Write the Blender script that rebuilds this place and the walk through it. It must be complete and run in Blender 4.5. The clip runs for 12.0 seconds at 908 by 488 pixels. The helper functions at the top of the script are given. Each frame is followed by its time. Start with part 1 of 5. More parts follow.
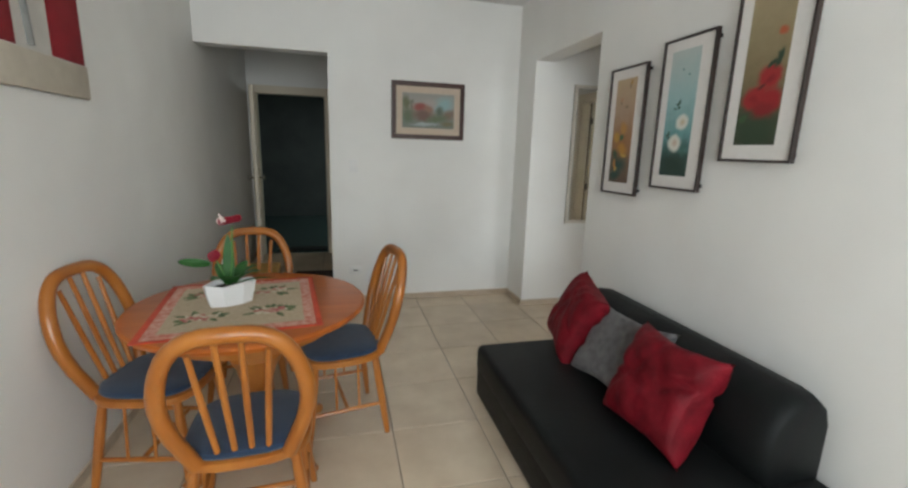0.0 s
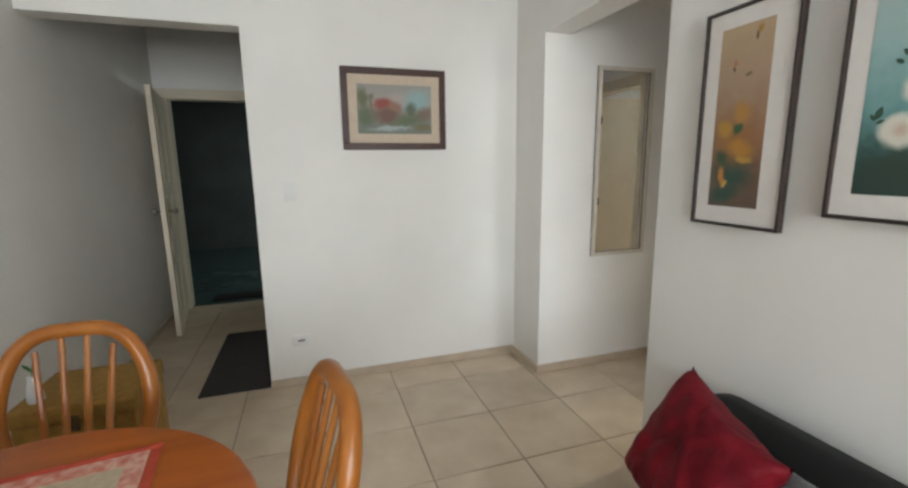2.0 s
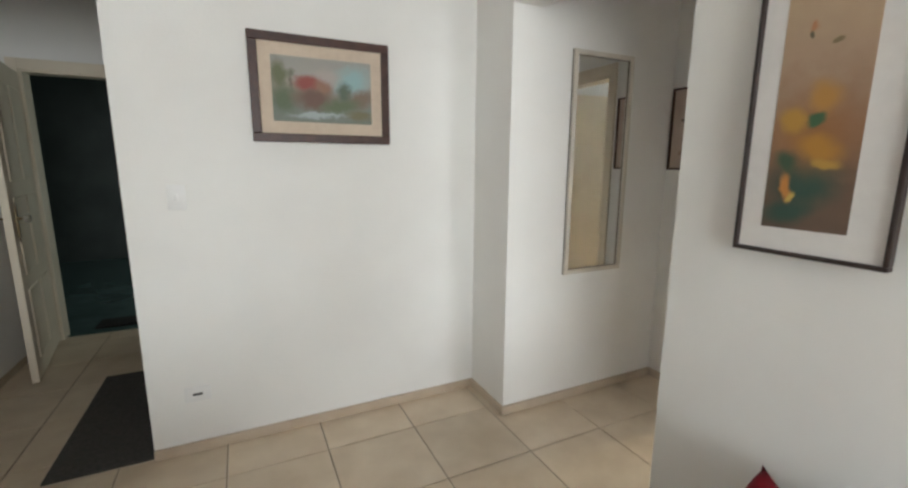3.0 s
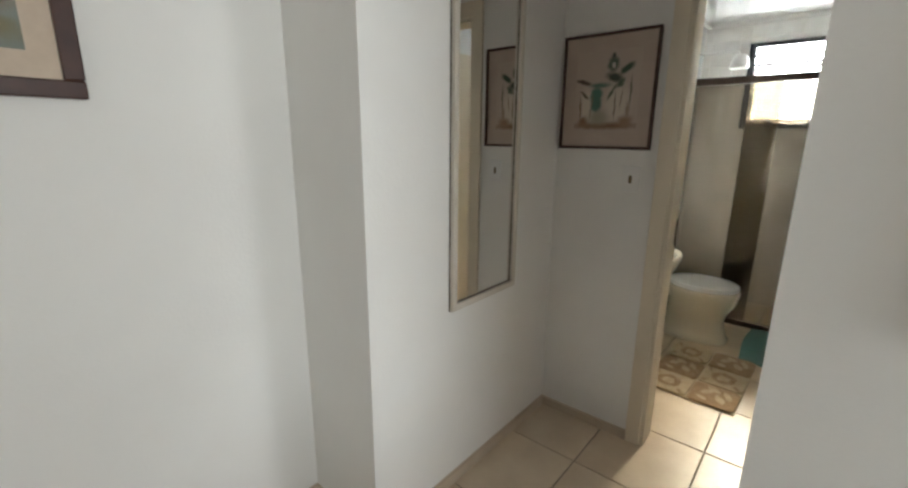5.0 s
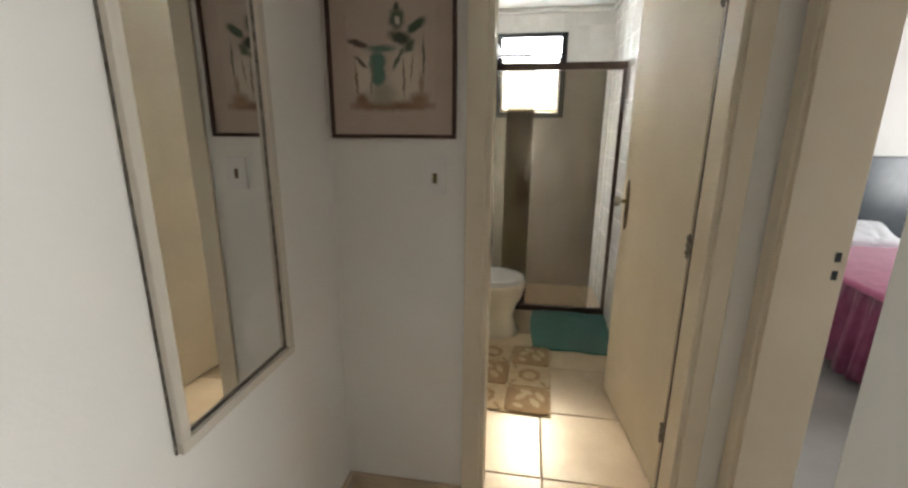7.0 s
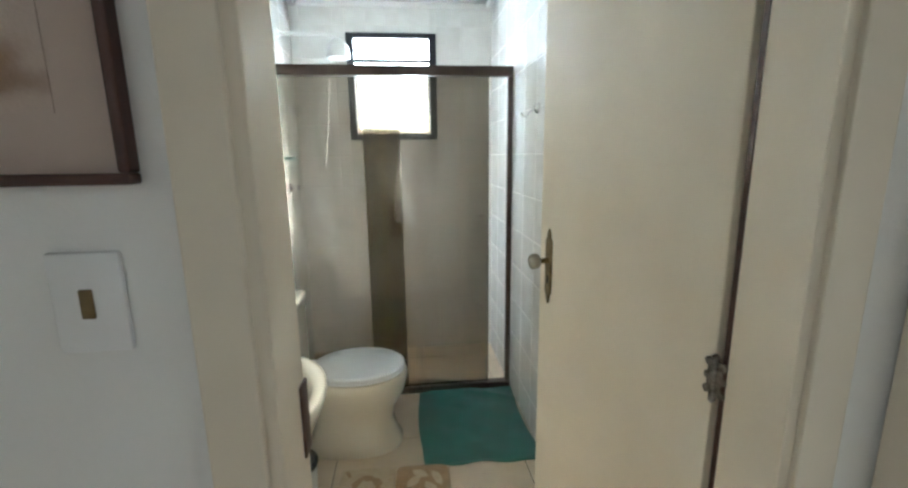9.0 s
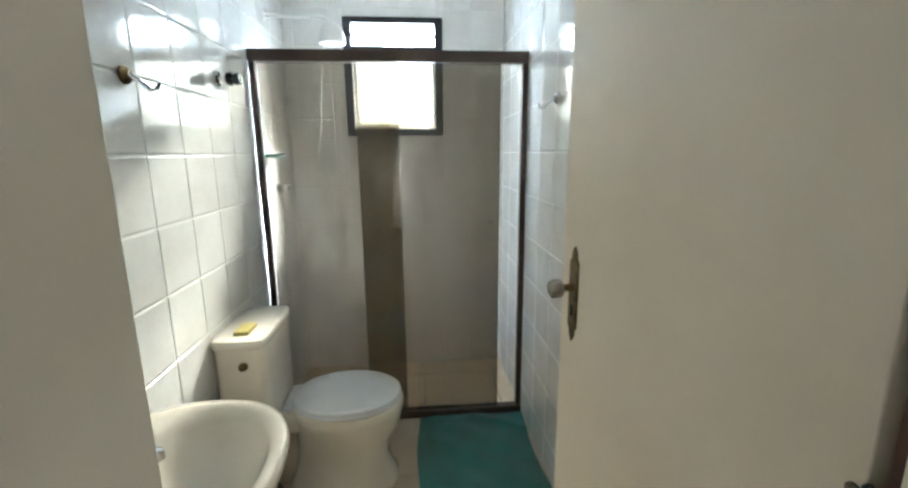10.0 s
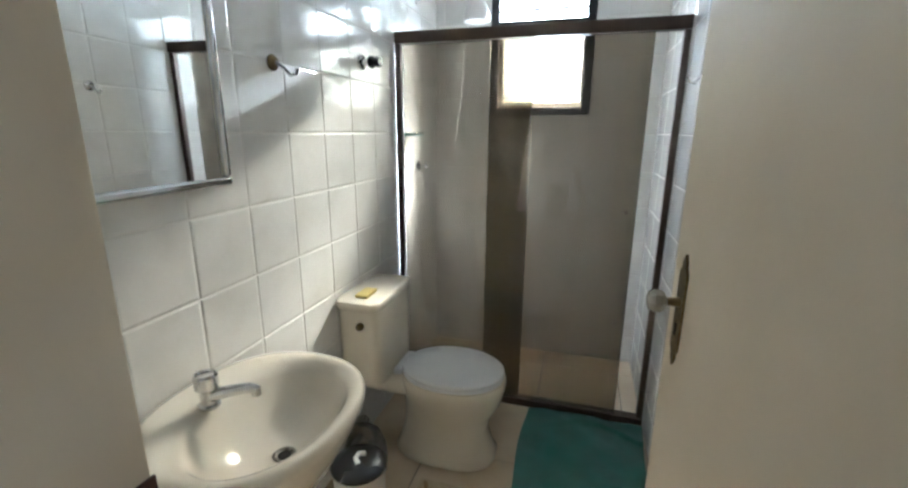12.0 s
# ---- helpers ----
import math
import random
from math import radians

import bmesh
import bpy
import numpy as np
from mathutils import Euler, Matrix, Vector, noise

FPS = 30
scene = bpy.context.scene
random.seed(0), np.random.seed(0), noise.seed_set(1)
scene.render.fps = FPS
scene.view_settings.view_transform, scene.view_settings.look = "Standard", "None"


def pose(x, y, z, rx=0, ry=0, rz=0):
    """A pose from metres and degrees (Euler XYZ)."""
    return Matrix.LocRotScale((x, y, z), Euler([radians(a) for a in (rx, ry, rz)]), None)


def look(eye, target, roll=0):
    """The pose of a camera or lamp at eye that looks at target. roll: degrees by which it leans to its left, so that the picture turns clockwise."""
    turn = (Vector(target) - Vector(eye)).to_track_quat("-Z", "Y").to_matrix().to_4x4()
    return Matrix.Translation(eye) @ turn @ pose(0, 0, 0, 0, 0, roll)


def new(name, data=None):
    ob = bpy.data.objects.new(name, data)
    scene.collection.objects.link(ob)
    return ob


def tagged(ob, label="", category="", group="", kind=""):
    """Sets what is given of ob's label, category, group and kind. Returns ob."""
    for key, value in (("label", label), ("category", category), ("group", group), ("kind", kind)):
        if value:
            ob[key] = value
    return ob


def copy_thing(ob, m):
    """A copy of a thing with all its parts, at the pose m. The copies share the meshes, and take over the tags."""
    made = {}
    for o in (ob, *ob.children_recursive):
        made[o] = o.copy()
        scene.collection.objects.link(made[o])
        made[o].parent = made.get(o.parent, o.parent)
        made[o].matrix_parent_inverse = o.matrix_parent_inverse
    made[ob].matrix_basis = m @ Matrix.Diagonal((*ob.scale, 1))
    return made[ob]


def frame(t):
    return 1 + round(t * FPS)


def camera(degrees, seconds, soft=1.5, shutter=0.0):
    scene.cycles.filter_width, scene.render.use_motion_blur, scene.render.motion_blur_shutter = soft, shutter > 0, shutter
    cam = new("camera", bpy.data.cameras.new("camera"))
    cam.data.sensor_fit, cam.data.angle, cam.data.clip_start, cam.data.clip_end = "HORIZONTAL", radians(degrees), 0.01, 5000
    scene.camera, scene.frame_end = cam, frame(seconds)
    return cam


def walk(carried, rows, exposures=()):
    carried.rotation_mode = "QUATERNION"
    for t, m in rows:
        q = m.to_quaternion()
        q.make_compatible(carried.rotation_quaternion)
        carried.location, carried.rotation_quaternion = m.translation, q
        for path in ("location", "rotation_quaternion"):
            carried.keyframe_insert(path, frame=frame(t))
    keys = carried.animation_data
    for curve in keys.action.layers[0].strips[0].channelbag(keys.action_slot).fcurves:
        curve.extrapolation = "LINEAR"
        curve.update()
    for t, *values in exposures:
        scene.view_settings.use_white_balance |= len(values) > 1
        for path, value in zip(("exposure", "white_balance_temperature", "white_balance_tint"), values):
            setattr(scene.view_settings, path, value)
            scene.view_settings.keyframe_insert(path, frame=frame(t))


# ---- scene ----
cam = camera(92.0, 12.0, soft=2.5)
PATH = [
    (0, (0.105, 0.685, 1.438), (0.603, 2.578, 1.028), 1.7),
    (0.5, (0.129, 0.977, 1.448), (0.661, 2.865, 1.059), 0.5),
    (1, (0.174, 1.272, 1.454), (0.723, 3.158, 1.076), -0.7),
    (1.5, (0.285, 1.562, 1.453), (0.818, 3.455, 1.092), -0.4),
    (2, (0.344, 1.894, 1.444), (0.957, 3.764, 1.088), -0.7),
    (2.5, (0.41, 2.175, 1.453), (1.171, 3.989, 1.093), -0.7),
    (2.7, (0.44, 2.29, 1.443), (1.244, 4.086, 1.086), -0.2),
    (4.3, (0.805, 3.109, 1.462), (2.027, 4.632, 1.033), 0.2),
    (4.5, (0.841, 3.21, 1.475), (2.153, 4.653, 1.032), 0.3),
    (5, (0.971, 3.404, 1.467), (2.454, 4.658, 0.991), 0.5),
    (5.5, (1.037, 3.582, 1.439), (2.725, 4.54, 0.955), -1.5),
    (6, (1.121, 3.73, 1.457), (2.967, 4.285, 0.924), -1.1),
    (6.5, (1.314, 3.763, 1.451), (3.212, 4.118, 0.927), -0.1),
    (7, (1.529, 3.773, 1.446), (3.439, 4.087, 0.942), 0.4),
    (7.5, (1.752, 3.814, 1.431), (3.687, 4.038, 0.98), 0.6),
    (7.7, (1.844, 3.838, 1.438), (3.793, 3.974, 1.011), -0.4),
    (9.3, (2.578, 3.703, 1.443), (4.525, 3.477, 1.047), -0.5),
    (9.5, (2.628, 3.693, 1.442), (4.577, 3.481, 1.045), -0.6),
    (10, (2.768, 3.669, 1.445), (4.72, 3.503, 1.039), -0.5),
    (10.5, (2.851, 3.617, 1.46), (4.804, 3.569, 1.033), -1.2),
    (11, (2.898, 3.523, 1.476), (4.833, 3.758, 1.027), -0.2),
    (11.5, (2.893, 3.502, 1.48), (4.8, 3.88, 1.008), 0.4),
    (12, (2.842, 3.494, 1.454), (4.703, 4.034, 0.958), 0.4),
]
walk(cam, [(t, look(eye, target, roll)) for t, eye, target, roll in PATH],
     [(0, -0.09, 6200, 5), (0.5, 0.10, 6200, 5), (1.5, 0.16, 6250, 6), (2.5, 0.4, 6300, 7), (5, 0.10, 6300, 6), (6.5, 0.12, 6500, 7), (7.0, 0.28, 6600, 8), (7.7, 0.6, 6200, 4), (9.3, 0.70, 5480, 1), (10.5, 0.25, 5450, 2), (12, 0.12, 5520, 5)])

# ---- light ----
world = bpy.data.worlds.new("sky")
scene.world = world
world.use_nodes = True
wn = world.node_tree
sky = wn.nodes.new("ShaderNodeTexSky")
sky.sky_type, sky.sun_disc = "NISHITA", False
sky.sun_elevation, sky.sun_rotation = radians(38), radians(120)
wn.nodes["Background"].inputs["Strength"].default_value = 0.12
wn.links.new(sky.outputs["Color"], wn.nodes["Background"].inputs["Color"])


def area_lamp(name, eye, target, sx, sy, watts, colour, spread=180):
    data = bpy.data.lights.new(name, "AREA")
    data.shape, data.size, data.size_y, data.energy, data.color = "RECTANGLE", sx, sy, watts, colour
    data.spread = radians(spread)
    ob = new(name, data)
    ob.matrix_world = look(eye, target)
    return ob


sun_data = bpy.data.lights.new("sun", "SUN")
sun_data.energy, sun_data.angle, sun_data.color = 3.0, radians(0.5), (1.0, 0.95, 0.86)
sun = new("sun", sun_data)
sun.matrix_world = look((12, 1, 9), (5, 4, 1))
# daylight in the wide window behind the walk, in the bathroom window and in the bedroom window
area_lamp("living_room_daylight", (0.35, -1.07, 1.6), (0.35, 3.0, 1.15), 2.4, 1.3, 86, (0.96, 0.98, 1.0), 170)
area_lamp("bathroom_daylight", (6.45, 3.50, 2.66), (4.4, 4.05, 0.85), 0.9, 0.4, 980, (0.98, 0.99, 1.0), 86)
area_lamp("bedroom_daylight", (4.2, -1.2, 1.5), (4.2, 2, 1.0), 1.4, 1.2, 66, (0.97, 0.98, 1.0))
# added fill lamp inside the closed stair hall, no real source behind it
area_lamp("stair_hall_fill", (1.9, 9.3, 1.6), (-0.4, 8.3, 0.0), 0.4, 0.4, 14, (0.86, 0.97, 0.92))

# ---- materials ----


def material(name, colour, rough=0.5, metal=0.0, second=None, scale=6.0, detail=4.0, bump=0.0, bump_scale=60.0,
             coat=0.0, spec=0.5, sheen=0.0, stretch=(1, 1, 1), lo=0.35, hi=0.65, rough_var=0.0, random_tint=0.0):
    m = bpy.data.materials.new(name)
    m.use_nodes = True
    nt = m.node_tree
    b = nt.nodes["Principled BSDF"]
    b.inputs["Base Color"].default_value = (*colour, 1)
    b.inputs["Roughness"].default_value = rough
    b.inputs["Metallic"].default_value = metal
    b.inputs["Coat Weight"].default_value = coat
    b.inputs["Coat Roughness"].default_value = 0.08
    b.inputs["Specular IOR Level"].default_value = spec
    b.inputs["Sheen Weight"].default_value = sheen
    tc = nt.nodes.new("ShaderNodeTexCoord")
    mp = nt.nodes.new("ShaderNodeMapping")
    mp.inputs["Scale"].default_value = stretch
    nt.links.new(tc.outputs["Object"], mp.inputs["Vector"])
    where = mp.outputs["Vector"]
    if random_tint:
        info = nt.nodes.new("ShaderNodeObjectInfo")
        shift = nt.nodes.new("ShaderNodeVectorMath")
        shift.operation = "MULTIPLY_ADD"
        nt.links.new(info.outputs["Random"], shift.inputs[0])
        shift.inputs[1].default_value = (37, 53, 29)
        nt.links.new(where, shift.inputs[2])
        where = shift.outputs["Vector"]
    if second:
        n1 = nt.nodes.new("ShaderNodeTexNoise")
        n1.inputs["Scale"].default_value, n1.inputs["Detail"].default_value = scale, detail
        nt.links.new(where, n1.inputs["Vector"])
        mr = nt.nodes.new("ShaderNodeMapRange")
        mr.inputs["From Min"].default_value, mr.inputs["From Max"].default_value = lo, hi
        nt.links.new(n1.outputs["Fac"], mr.inputs["Value"])
        mix = nt.nodes.new("ShaderNodeMix")
        mix.data_type = "RGBA"
        mix.inputs["A"].default_value, mix.inputs["B"].default_value = (*colour, 1), (*second, 1)
        nt.links.new(mr.outputs["Result"], mix.inputs["Factor"])
        out = mix.outputs["Result"]
        if random_tint:
            hsv = nt.nodes.new("ShaderNodeHueSaturation")
            val = nt.nodes.new("ShaderNodeMapRange")
            val.inputs["To Min"].default_value, val.inputs["To Max"].default_value = 1 - random_tint, 1 + random_tint
            nt.links.new(info.outputs["Random"], val.inputs["Value"])
            nt.links.new(val.outputs["Result"], hsv.inputs["Value"])
            nt.links.new(out, hsv.inputs["Color"])
            out = hsv.outputs["Color"]
        nt.links.new(out, b.inputs["Base Color"])
        if rough_var:
            rr = nt.nodes.new("ShaderNodeMapRange")
            rr.inputs["To Min"].default_value, rr.inputs["To Max"].default_value = rough - rough_var, rough + rough_var
            nt.links.new(n1.outputs["Fac"], rr.inputs["Value"])
            nt.links.new(rr.outputs["Result"], b.inputs["Roughness"])
    if bump:
        n2 = nt.nodes.new("ShaderNodeTexNoise")
        n2.inputs["Scale"].default_value, n2.inputs["Detail"].default_value = bump_scale, 5
        nt.links.new(where, n2.inputs["Vector"])
        bm_ = nt.nodes.new("ShaderNodeBump")
        bm_.inputs["Strength"].default_value, bm_.inputs["Distance"].default_value = bump, 0.01
        nt.links.new(n2.outputs["Fac"], bm_.inputs["Height"])
        nt.links.new(bm_.outputs["Normal"], b.inputs["Normal"])
    return m


def banded(name, stops, axis, span, rough=0.7, wobble=0.25, noise_scale=9.0):
    """Painted ground of a picture: colours that change along one axis, broken up by brush noise."""
    m = material(name, stops[0][1], rough, bump=0.15, bump_scale=220)
    nt = m.node_tree
    b = nt.nodes["Principled BSDF"]
    tc = nt.nodes.new("ShaderNodeTexCoord")
    sep = nt.nodes.new("ShaderNodeSeparateXYZ")
    nt.links.new(tc.outputs["Object"], sep.inputs["Vector"])
    mr = nt.nodes.new("ShaderNodeMapRange")
    mr.inputs["From Min"].default_value, mr.inputs["From Max"].default_value = span
    nt.links.new(sep.outputs[axis], mr.inputs["Value"])
    n = nt.nodes.new("ShaderNodeTexNoise")
    n.inputs["Scale"].default_value, n.inputs["Detail"].default_value = noise_scale, 6
    nt.links.new(tc.outputs["Object"], n.inputs["Vector"])
    ma = nt.nodes.new("ShaderNodeMath")
    ma.operation = "MULTIPLY_ADD"
    nt.links.new(n.outputs["Fac"], ma.inputs[0])
    ma.inputs[1].default_value = wobble
    nt.links.new(mr.outputs["Result"], ma.inputs[2])
    sub = nt.nodes.new("ShaderNodeMath")
    sub.operation = "SUBTRACT"
    nt.links.new(ma.outputs["Value"], sub.inputs[0])
    sub.inputs[1].default_value = wobble / 2
    ramp = nt.nodes.new("ShaderNodeValToRGB")
    while len(ramp.color_ramp.elements) < len(stops):
        ramp.color_ramp.elements.new(0.5)
    for e, (p, c) in zip(ramp.color_ramp.elements, stops):
        e.position, e.color = p, (*c, 1)
    nt.links.new(sub.outputs["Value"], ramp.inputs["Fac"])
    nt.links.new(ramp.outputs["Color"], b.inputs["Base Color"])
    return m


def painted(name, stops, span, spots, rough=0.7, smear=0.035, noise_scale=22.0):
    """A soft painting: a ground shading upwards and feathered brush patches (x, y, rx, ry, turn, colour, softness)."""
    m = banded(name, stops, 1, span, rough, noise_scale=noise_scale)
    nt = m.node_tree
    b = nt.nodes["Principled BSDF"]
    out = b.inputs["Base Color"].links[0].from_socket
    tc = nt.nodes.new("ShaderNodeTexCoord")
    nz = nt.nodes.new("ShaderNodeTexNoise")
    nz.inputs["Scale"].default_value, nz.inputs["Detail"].default_value = noise_scale, 5
    nt.links.new(tc.outputs["Object"], nz.inputs["Vector"])
    off = nt.nodes.new("ShaderNodeVectorMath")
    off.operation = "SUBTRACT"
    nt.links.new(nz.outputs["Color"], off.inputs[0])
    off.inputs[1].default_value = (0.5, 0.5, 0.5)
    add = nt.nodes.new("ShaderNodeVectorMath")
    add.operation = "MULTIPLY_ADD"
    nt.links.new(off.outputs["Vector"], add.inputs[0])
    add.inputs[1].default_value = (smear, smear, 0)
    nt.links.new(tc.outputs["Object"], add.inputs[2])
    for x, y, rx, ry, turn, colour, soft in spots:
        mp = nt.nodes.new("ShaderNodeMapping")
        mp.vector_type = "TEXTURE"
        mp.inputs["Location"].default_value = (x, y, 0)
        mp.inputs["Rotation"].default_value = (0, 0, turn)
        mp.inputs["Scale"].default_value = (rx, ry, 1000)
        nt.links.new(add.outputs["Vector"], mp.inputs["Vector"])
        ln = nt.nodes.new("ShaderNodeVectorMath")
        ln.operation = "LENGTH"
        nt.links.new(mp.outputs["Vector"], ln.inputs[0])
        mr = nt.nodes.new("ShaderNodeMapRange")
        mr.interpolation_type = "SMOOTHSTEP"
        mr.inputs["From Min"].default_value, mr.inputs["From Max"].default_value = 1 + soft, 1 - soft
        nt.links.new(ln.outputs["Value"], mr.inputs["Value"])
        mix = nt.nodes.new("ShaderNodeMix")
        mix.data_type = "RGBA"
        nt.links.new(mr.outputs["Result"], mix.inputs["Factor"])
        nt.links.new(out, mix.inputs["A"])
        mix.inputs["B"].default_value = (*colour, 1)
        out = mix.outputs["Result"]
    nt.links.new(out, b.inputs["Base Color"])
    return m


def glass(name, colour, rough=0.0, film=0.0):
    m = bpy.data.materials.new(name)
    m.use_nodes = True
    nt = m.node_tree
    nt.nodes.remove(nt.nodes["Principled BSDF"])
    tr = nt.nodes.new("ShaderNodeBsdfTransparent")
    tr.inputs["Color"].default_value = (*colour, 1)
    gl = nt.nodes.new("ShaderNodeBsdfGlossy")
    gl.inputs["Roughness"].default_value = 0.06 + rough
    fr = nt.nodes.new("ShaderNodeFresnel")
    fr.inputs["IOR"].default_value = 1.45
    mx = nt.nodes.new("ShaderNodeMixShader")
    nt.links.new(fr.outputs["Fac"], mx.inputs["Fac"])
    body = tr.outputs["BSDF"]
    if film:
        # dried soap film that scatters a little light, uneven over the pane
        tl = nt.nodes.new("ShaderNodeBsdfTranslucent")
        tl.inputs["Color"].default_value = (0.62, 0.60, 0.56, 1)
        tc = nt.nodes.new("ShaderNodeTexCoord")
        mp = nt.nodes.new("ShaderNodeMapping")
        mp.inputs["Scale"].default_value = (1, 3, 0.9)
        nz = nt.nodes.new("ShaderNodeTexNoise")
        nz.inputs["Scale"].default_value, nz.inputs["Detail"].default_value = 2.2, 6
        mr = nt.nodes.new("ShaderNodeMapRange")
        mr.inputs["From Min"].default_value, mr.inputs["From Max"].default_value = 0.45, 0.75
        mr.inputs["To Min"].default_value, mr.inputs["To Max"].default_value = film * 0.4, film * 4
        nt.links.new(tc.outputs["Object"], mp.inputs["Vector"])
        nt.links.new(mp.outputs["Vector"], nz.inputs["Vector"])
        nt.links.new(nz.outputs["Fac"], mr.inputs["Value"])
        m2 = nt.nodes.new("ShaderNodeMixShader")
        nt.links.new(mr.outputs["Result"], m2.inputs["Fac"])
        nt.links.new(body, m2.inputs[1])
        nt.links.new(tl.outputs["BSDF"], m2.inputs[2])
        body = m2.outputs["Shader"]
    nt.links.new(body, mx.inputs[1])
    nt.links.new(gl.outputs["BSDF"], mx.inputs[2])
    nt.links.new(mx.outputs["Shader"], nt.nodes["Material Output"].inputs["Surface"])
    return m


def glow(name, colour, strength):
    m = bpy.data.materials.new(name)
    m.use_nodes = True
    b = m.node_tree.nodes["Principled BSDF"]
    b.inputs["Base Color"].default_value = (0, 0, 0, 1)
    b.inputs["Emission Color"].default_value = (*colour, 1)
    b.inputs["Emission Strength"].default_value = strength
    return m


M_WALL = material("white_wall_paint", (0.84, 0.825, 0.79), 0.62, second=(0.79, 0.77, 0.735), scale=1.6, detail=6, bump=0.08, bump_scale=90)
M_CEIL = material("ceiling_paint", (0.82, 0.81, 0.79), 0.7, second=(0.78, 0.77, 0.75), scale=2, bump=0.06, bump_scale=70)
M_TILE = material("beige_floor_tile", (0.71, 0.60, 0.455), 0.34, second=(0.54, 0.425, 0.30), scale=5, detail=7, bump=0.015, bump_scale=40, rough_var=0.02, random_tint=0.05, lo=0.2, hi=0.8)
M_GROUT = material("brown_grout", (0.21, 0.165, 0.12), 0.9, second=(0.29, 0.23, 0.17), scale=14, bump=0.2)
M_SKIRT = material("beige_skirting_tile", (0.56, 0.46, 0.345), 0.36, second=(0.47, 0.375, 0.275), scale=5, detail=6)
M_WTILE = material("white_glazed_tile", (0.82, 0.81, 0.785), 0.12, second=(0.73, 0.715, 0.68), scale=7, detail=7, bump=0.03, bump_scale=14, coat=0.3, random_tint=0.025, lo=0.4, hi=0.75)
M_WGROUT = material("pale_grout", (0.80, 0.785, 0.75), 0.8, second=(0.74, 0.72, 0.68), scale=9)
M_CREAM = material("cream_gloss_paint", (0.75, 0.67, 0.54), 0.52, second=(0.70, 0.62, 0.49), scale=3, detail=5, spec=0.2, bump=0.04, bump_scale=40)
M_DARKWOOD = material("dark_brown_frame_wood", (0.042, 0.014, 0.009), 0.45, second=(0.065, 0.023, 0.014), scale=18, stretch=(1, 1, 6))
M_BLACKFRAME = material("black_brown_thin_frame", (0.022, 0.014, 0.012), 0.42, second=(0.04, 0.024, 0.02), scale=20)
M_HONEY = material("honey_varnished_wood", (0.45, 0.165, 0.026), 0.3, second=(0.31, 0.098, 0.014), scale=5, detail=7, stretch=(1, 1, 0.25), coat=0.25, spec=0.4, bump=0.03, bump_scale=50)
M_TABLE = material("orange_varnished_tabletop", (0.47, 0.125, 0.017), 0.3, second=(0.36, 0.085, 0.011), scale=4, detail=8, stretch=(0.35, 3.5, 1), coat=0.1, spec=0.35, bump=0.02)
M_BLUE = material("navy_blue_fabric", (0.007, 0.023, 0.056), 0.9, second=(0.011, 0.034, 0.078), scale=40, bump=0.35, bump_scale=420, sheen=0.25)
M_BLACKL = material("black_leatherette", (0.005, 0.006, 0.006), 0.5, second=(0.008, 0.009, 0.009), scale=7, bump=0.22, bump_scale=260, spec=0.2)
M_RED = material("dark_red_satin", (0.19, 0.007, 0.015), 0.6, second=(0.10, 0.004, 0.008), scale=11, detail=6, bump=0.7, bump_scale=26, spec=0.16)
M_GREY = material("grey_woven_cushion", (0.13, 0.125, 0.125), 0.85, second=(0.085, 0.08, 0.08), scale=26, bump=0.4, bump_scale=260, sheen=0.2)
M_CERAMIC = material("ivory_ceramic", (0.79, 0.745, 0.645), 0.12, second=(0.75, 0.695, 0.585), scale=3, coat=0.5)
M_SEATW = material("white_plastic_seat", (0.78, 0.80, 0.82), 0.22, second=(0.74, 0.76, 0.78), scale=4, coat=0.2)
M_CHROME = material("chrome", (0.72, 0.72, 0.72), 0.14, 1.0, second=(0.6, 0.6, 0.6), scale=20)
M_STEEL = material("tarnished_steel", (0.30, 0.28, 0.25), 0.35, 0.9, second=(0.10, 0.085, 0.07), scale=60, detail=5, bump=0.1, bump_scale=150)
M_BRASS = material("antique_brass", (0.22, 0.165, 0.08), 0.38, 0.9, second=(0.12, 0.085, 0.045), scale=30, bump=0.1, bump_scale=120)
M_BRONZE = material("bronze_anodised_aluminium", (0.055, 0.036, 0.027), 0.38, 0.55, second=(0.075, 0.05, 0.038), scale=8)
M_BLACKAL = material("black_window_aluminium", (0.012, 0.012, 0.014), 0.4, 0.3, second=(0.02, 0.02, 0.024), scale=9)
M_DARKPL = material("dark_plastic", (0.012, 0.014, 0.018), 0.25, second=(0.02, 0.022, 0.026), scale=10)
M_CLEARPL = material("translucent_white_plastic", (0.62, 0.63, 0.62), 0.35, second=(0.55, 0.56, 0.55), scale=5)
M_TEAL = material("teal_terry_towel", (0.010, 0.165, 0.130), 0.95, second=(0.006, 0.115, 0.095), scale=12, detail=7, bump=0.7, bump_scale=340, sheen=0.4)
M_RUGB = material("rug_brown_pile", (0.38, 0.25, 0.13), 0.95, second=(0.31, 0.195, 0.095), scale=30, bump=0.6, bump_scale=300, sheen=0.3)
M_RUGC = material("rug_cream_pile", (0.56, 0.46, 0.30), 0.95, second=(0.50, 0.39, 0.24), scale=30, bump=0.6, bump_scale=300, sheen=0.3)
M_MAT = material("dark_grey_doormat", (0.050, 0.046, 0.042), 0.95, second=(0.075, 0.068, 0.06), scale=60, bump=0.6, bump_scale=260)
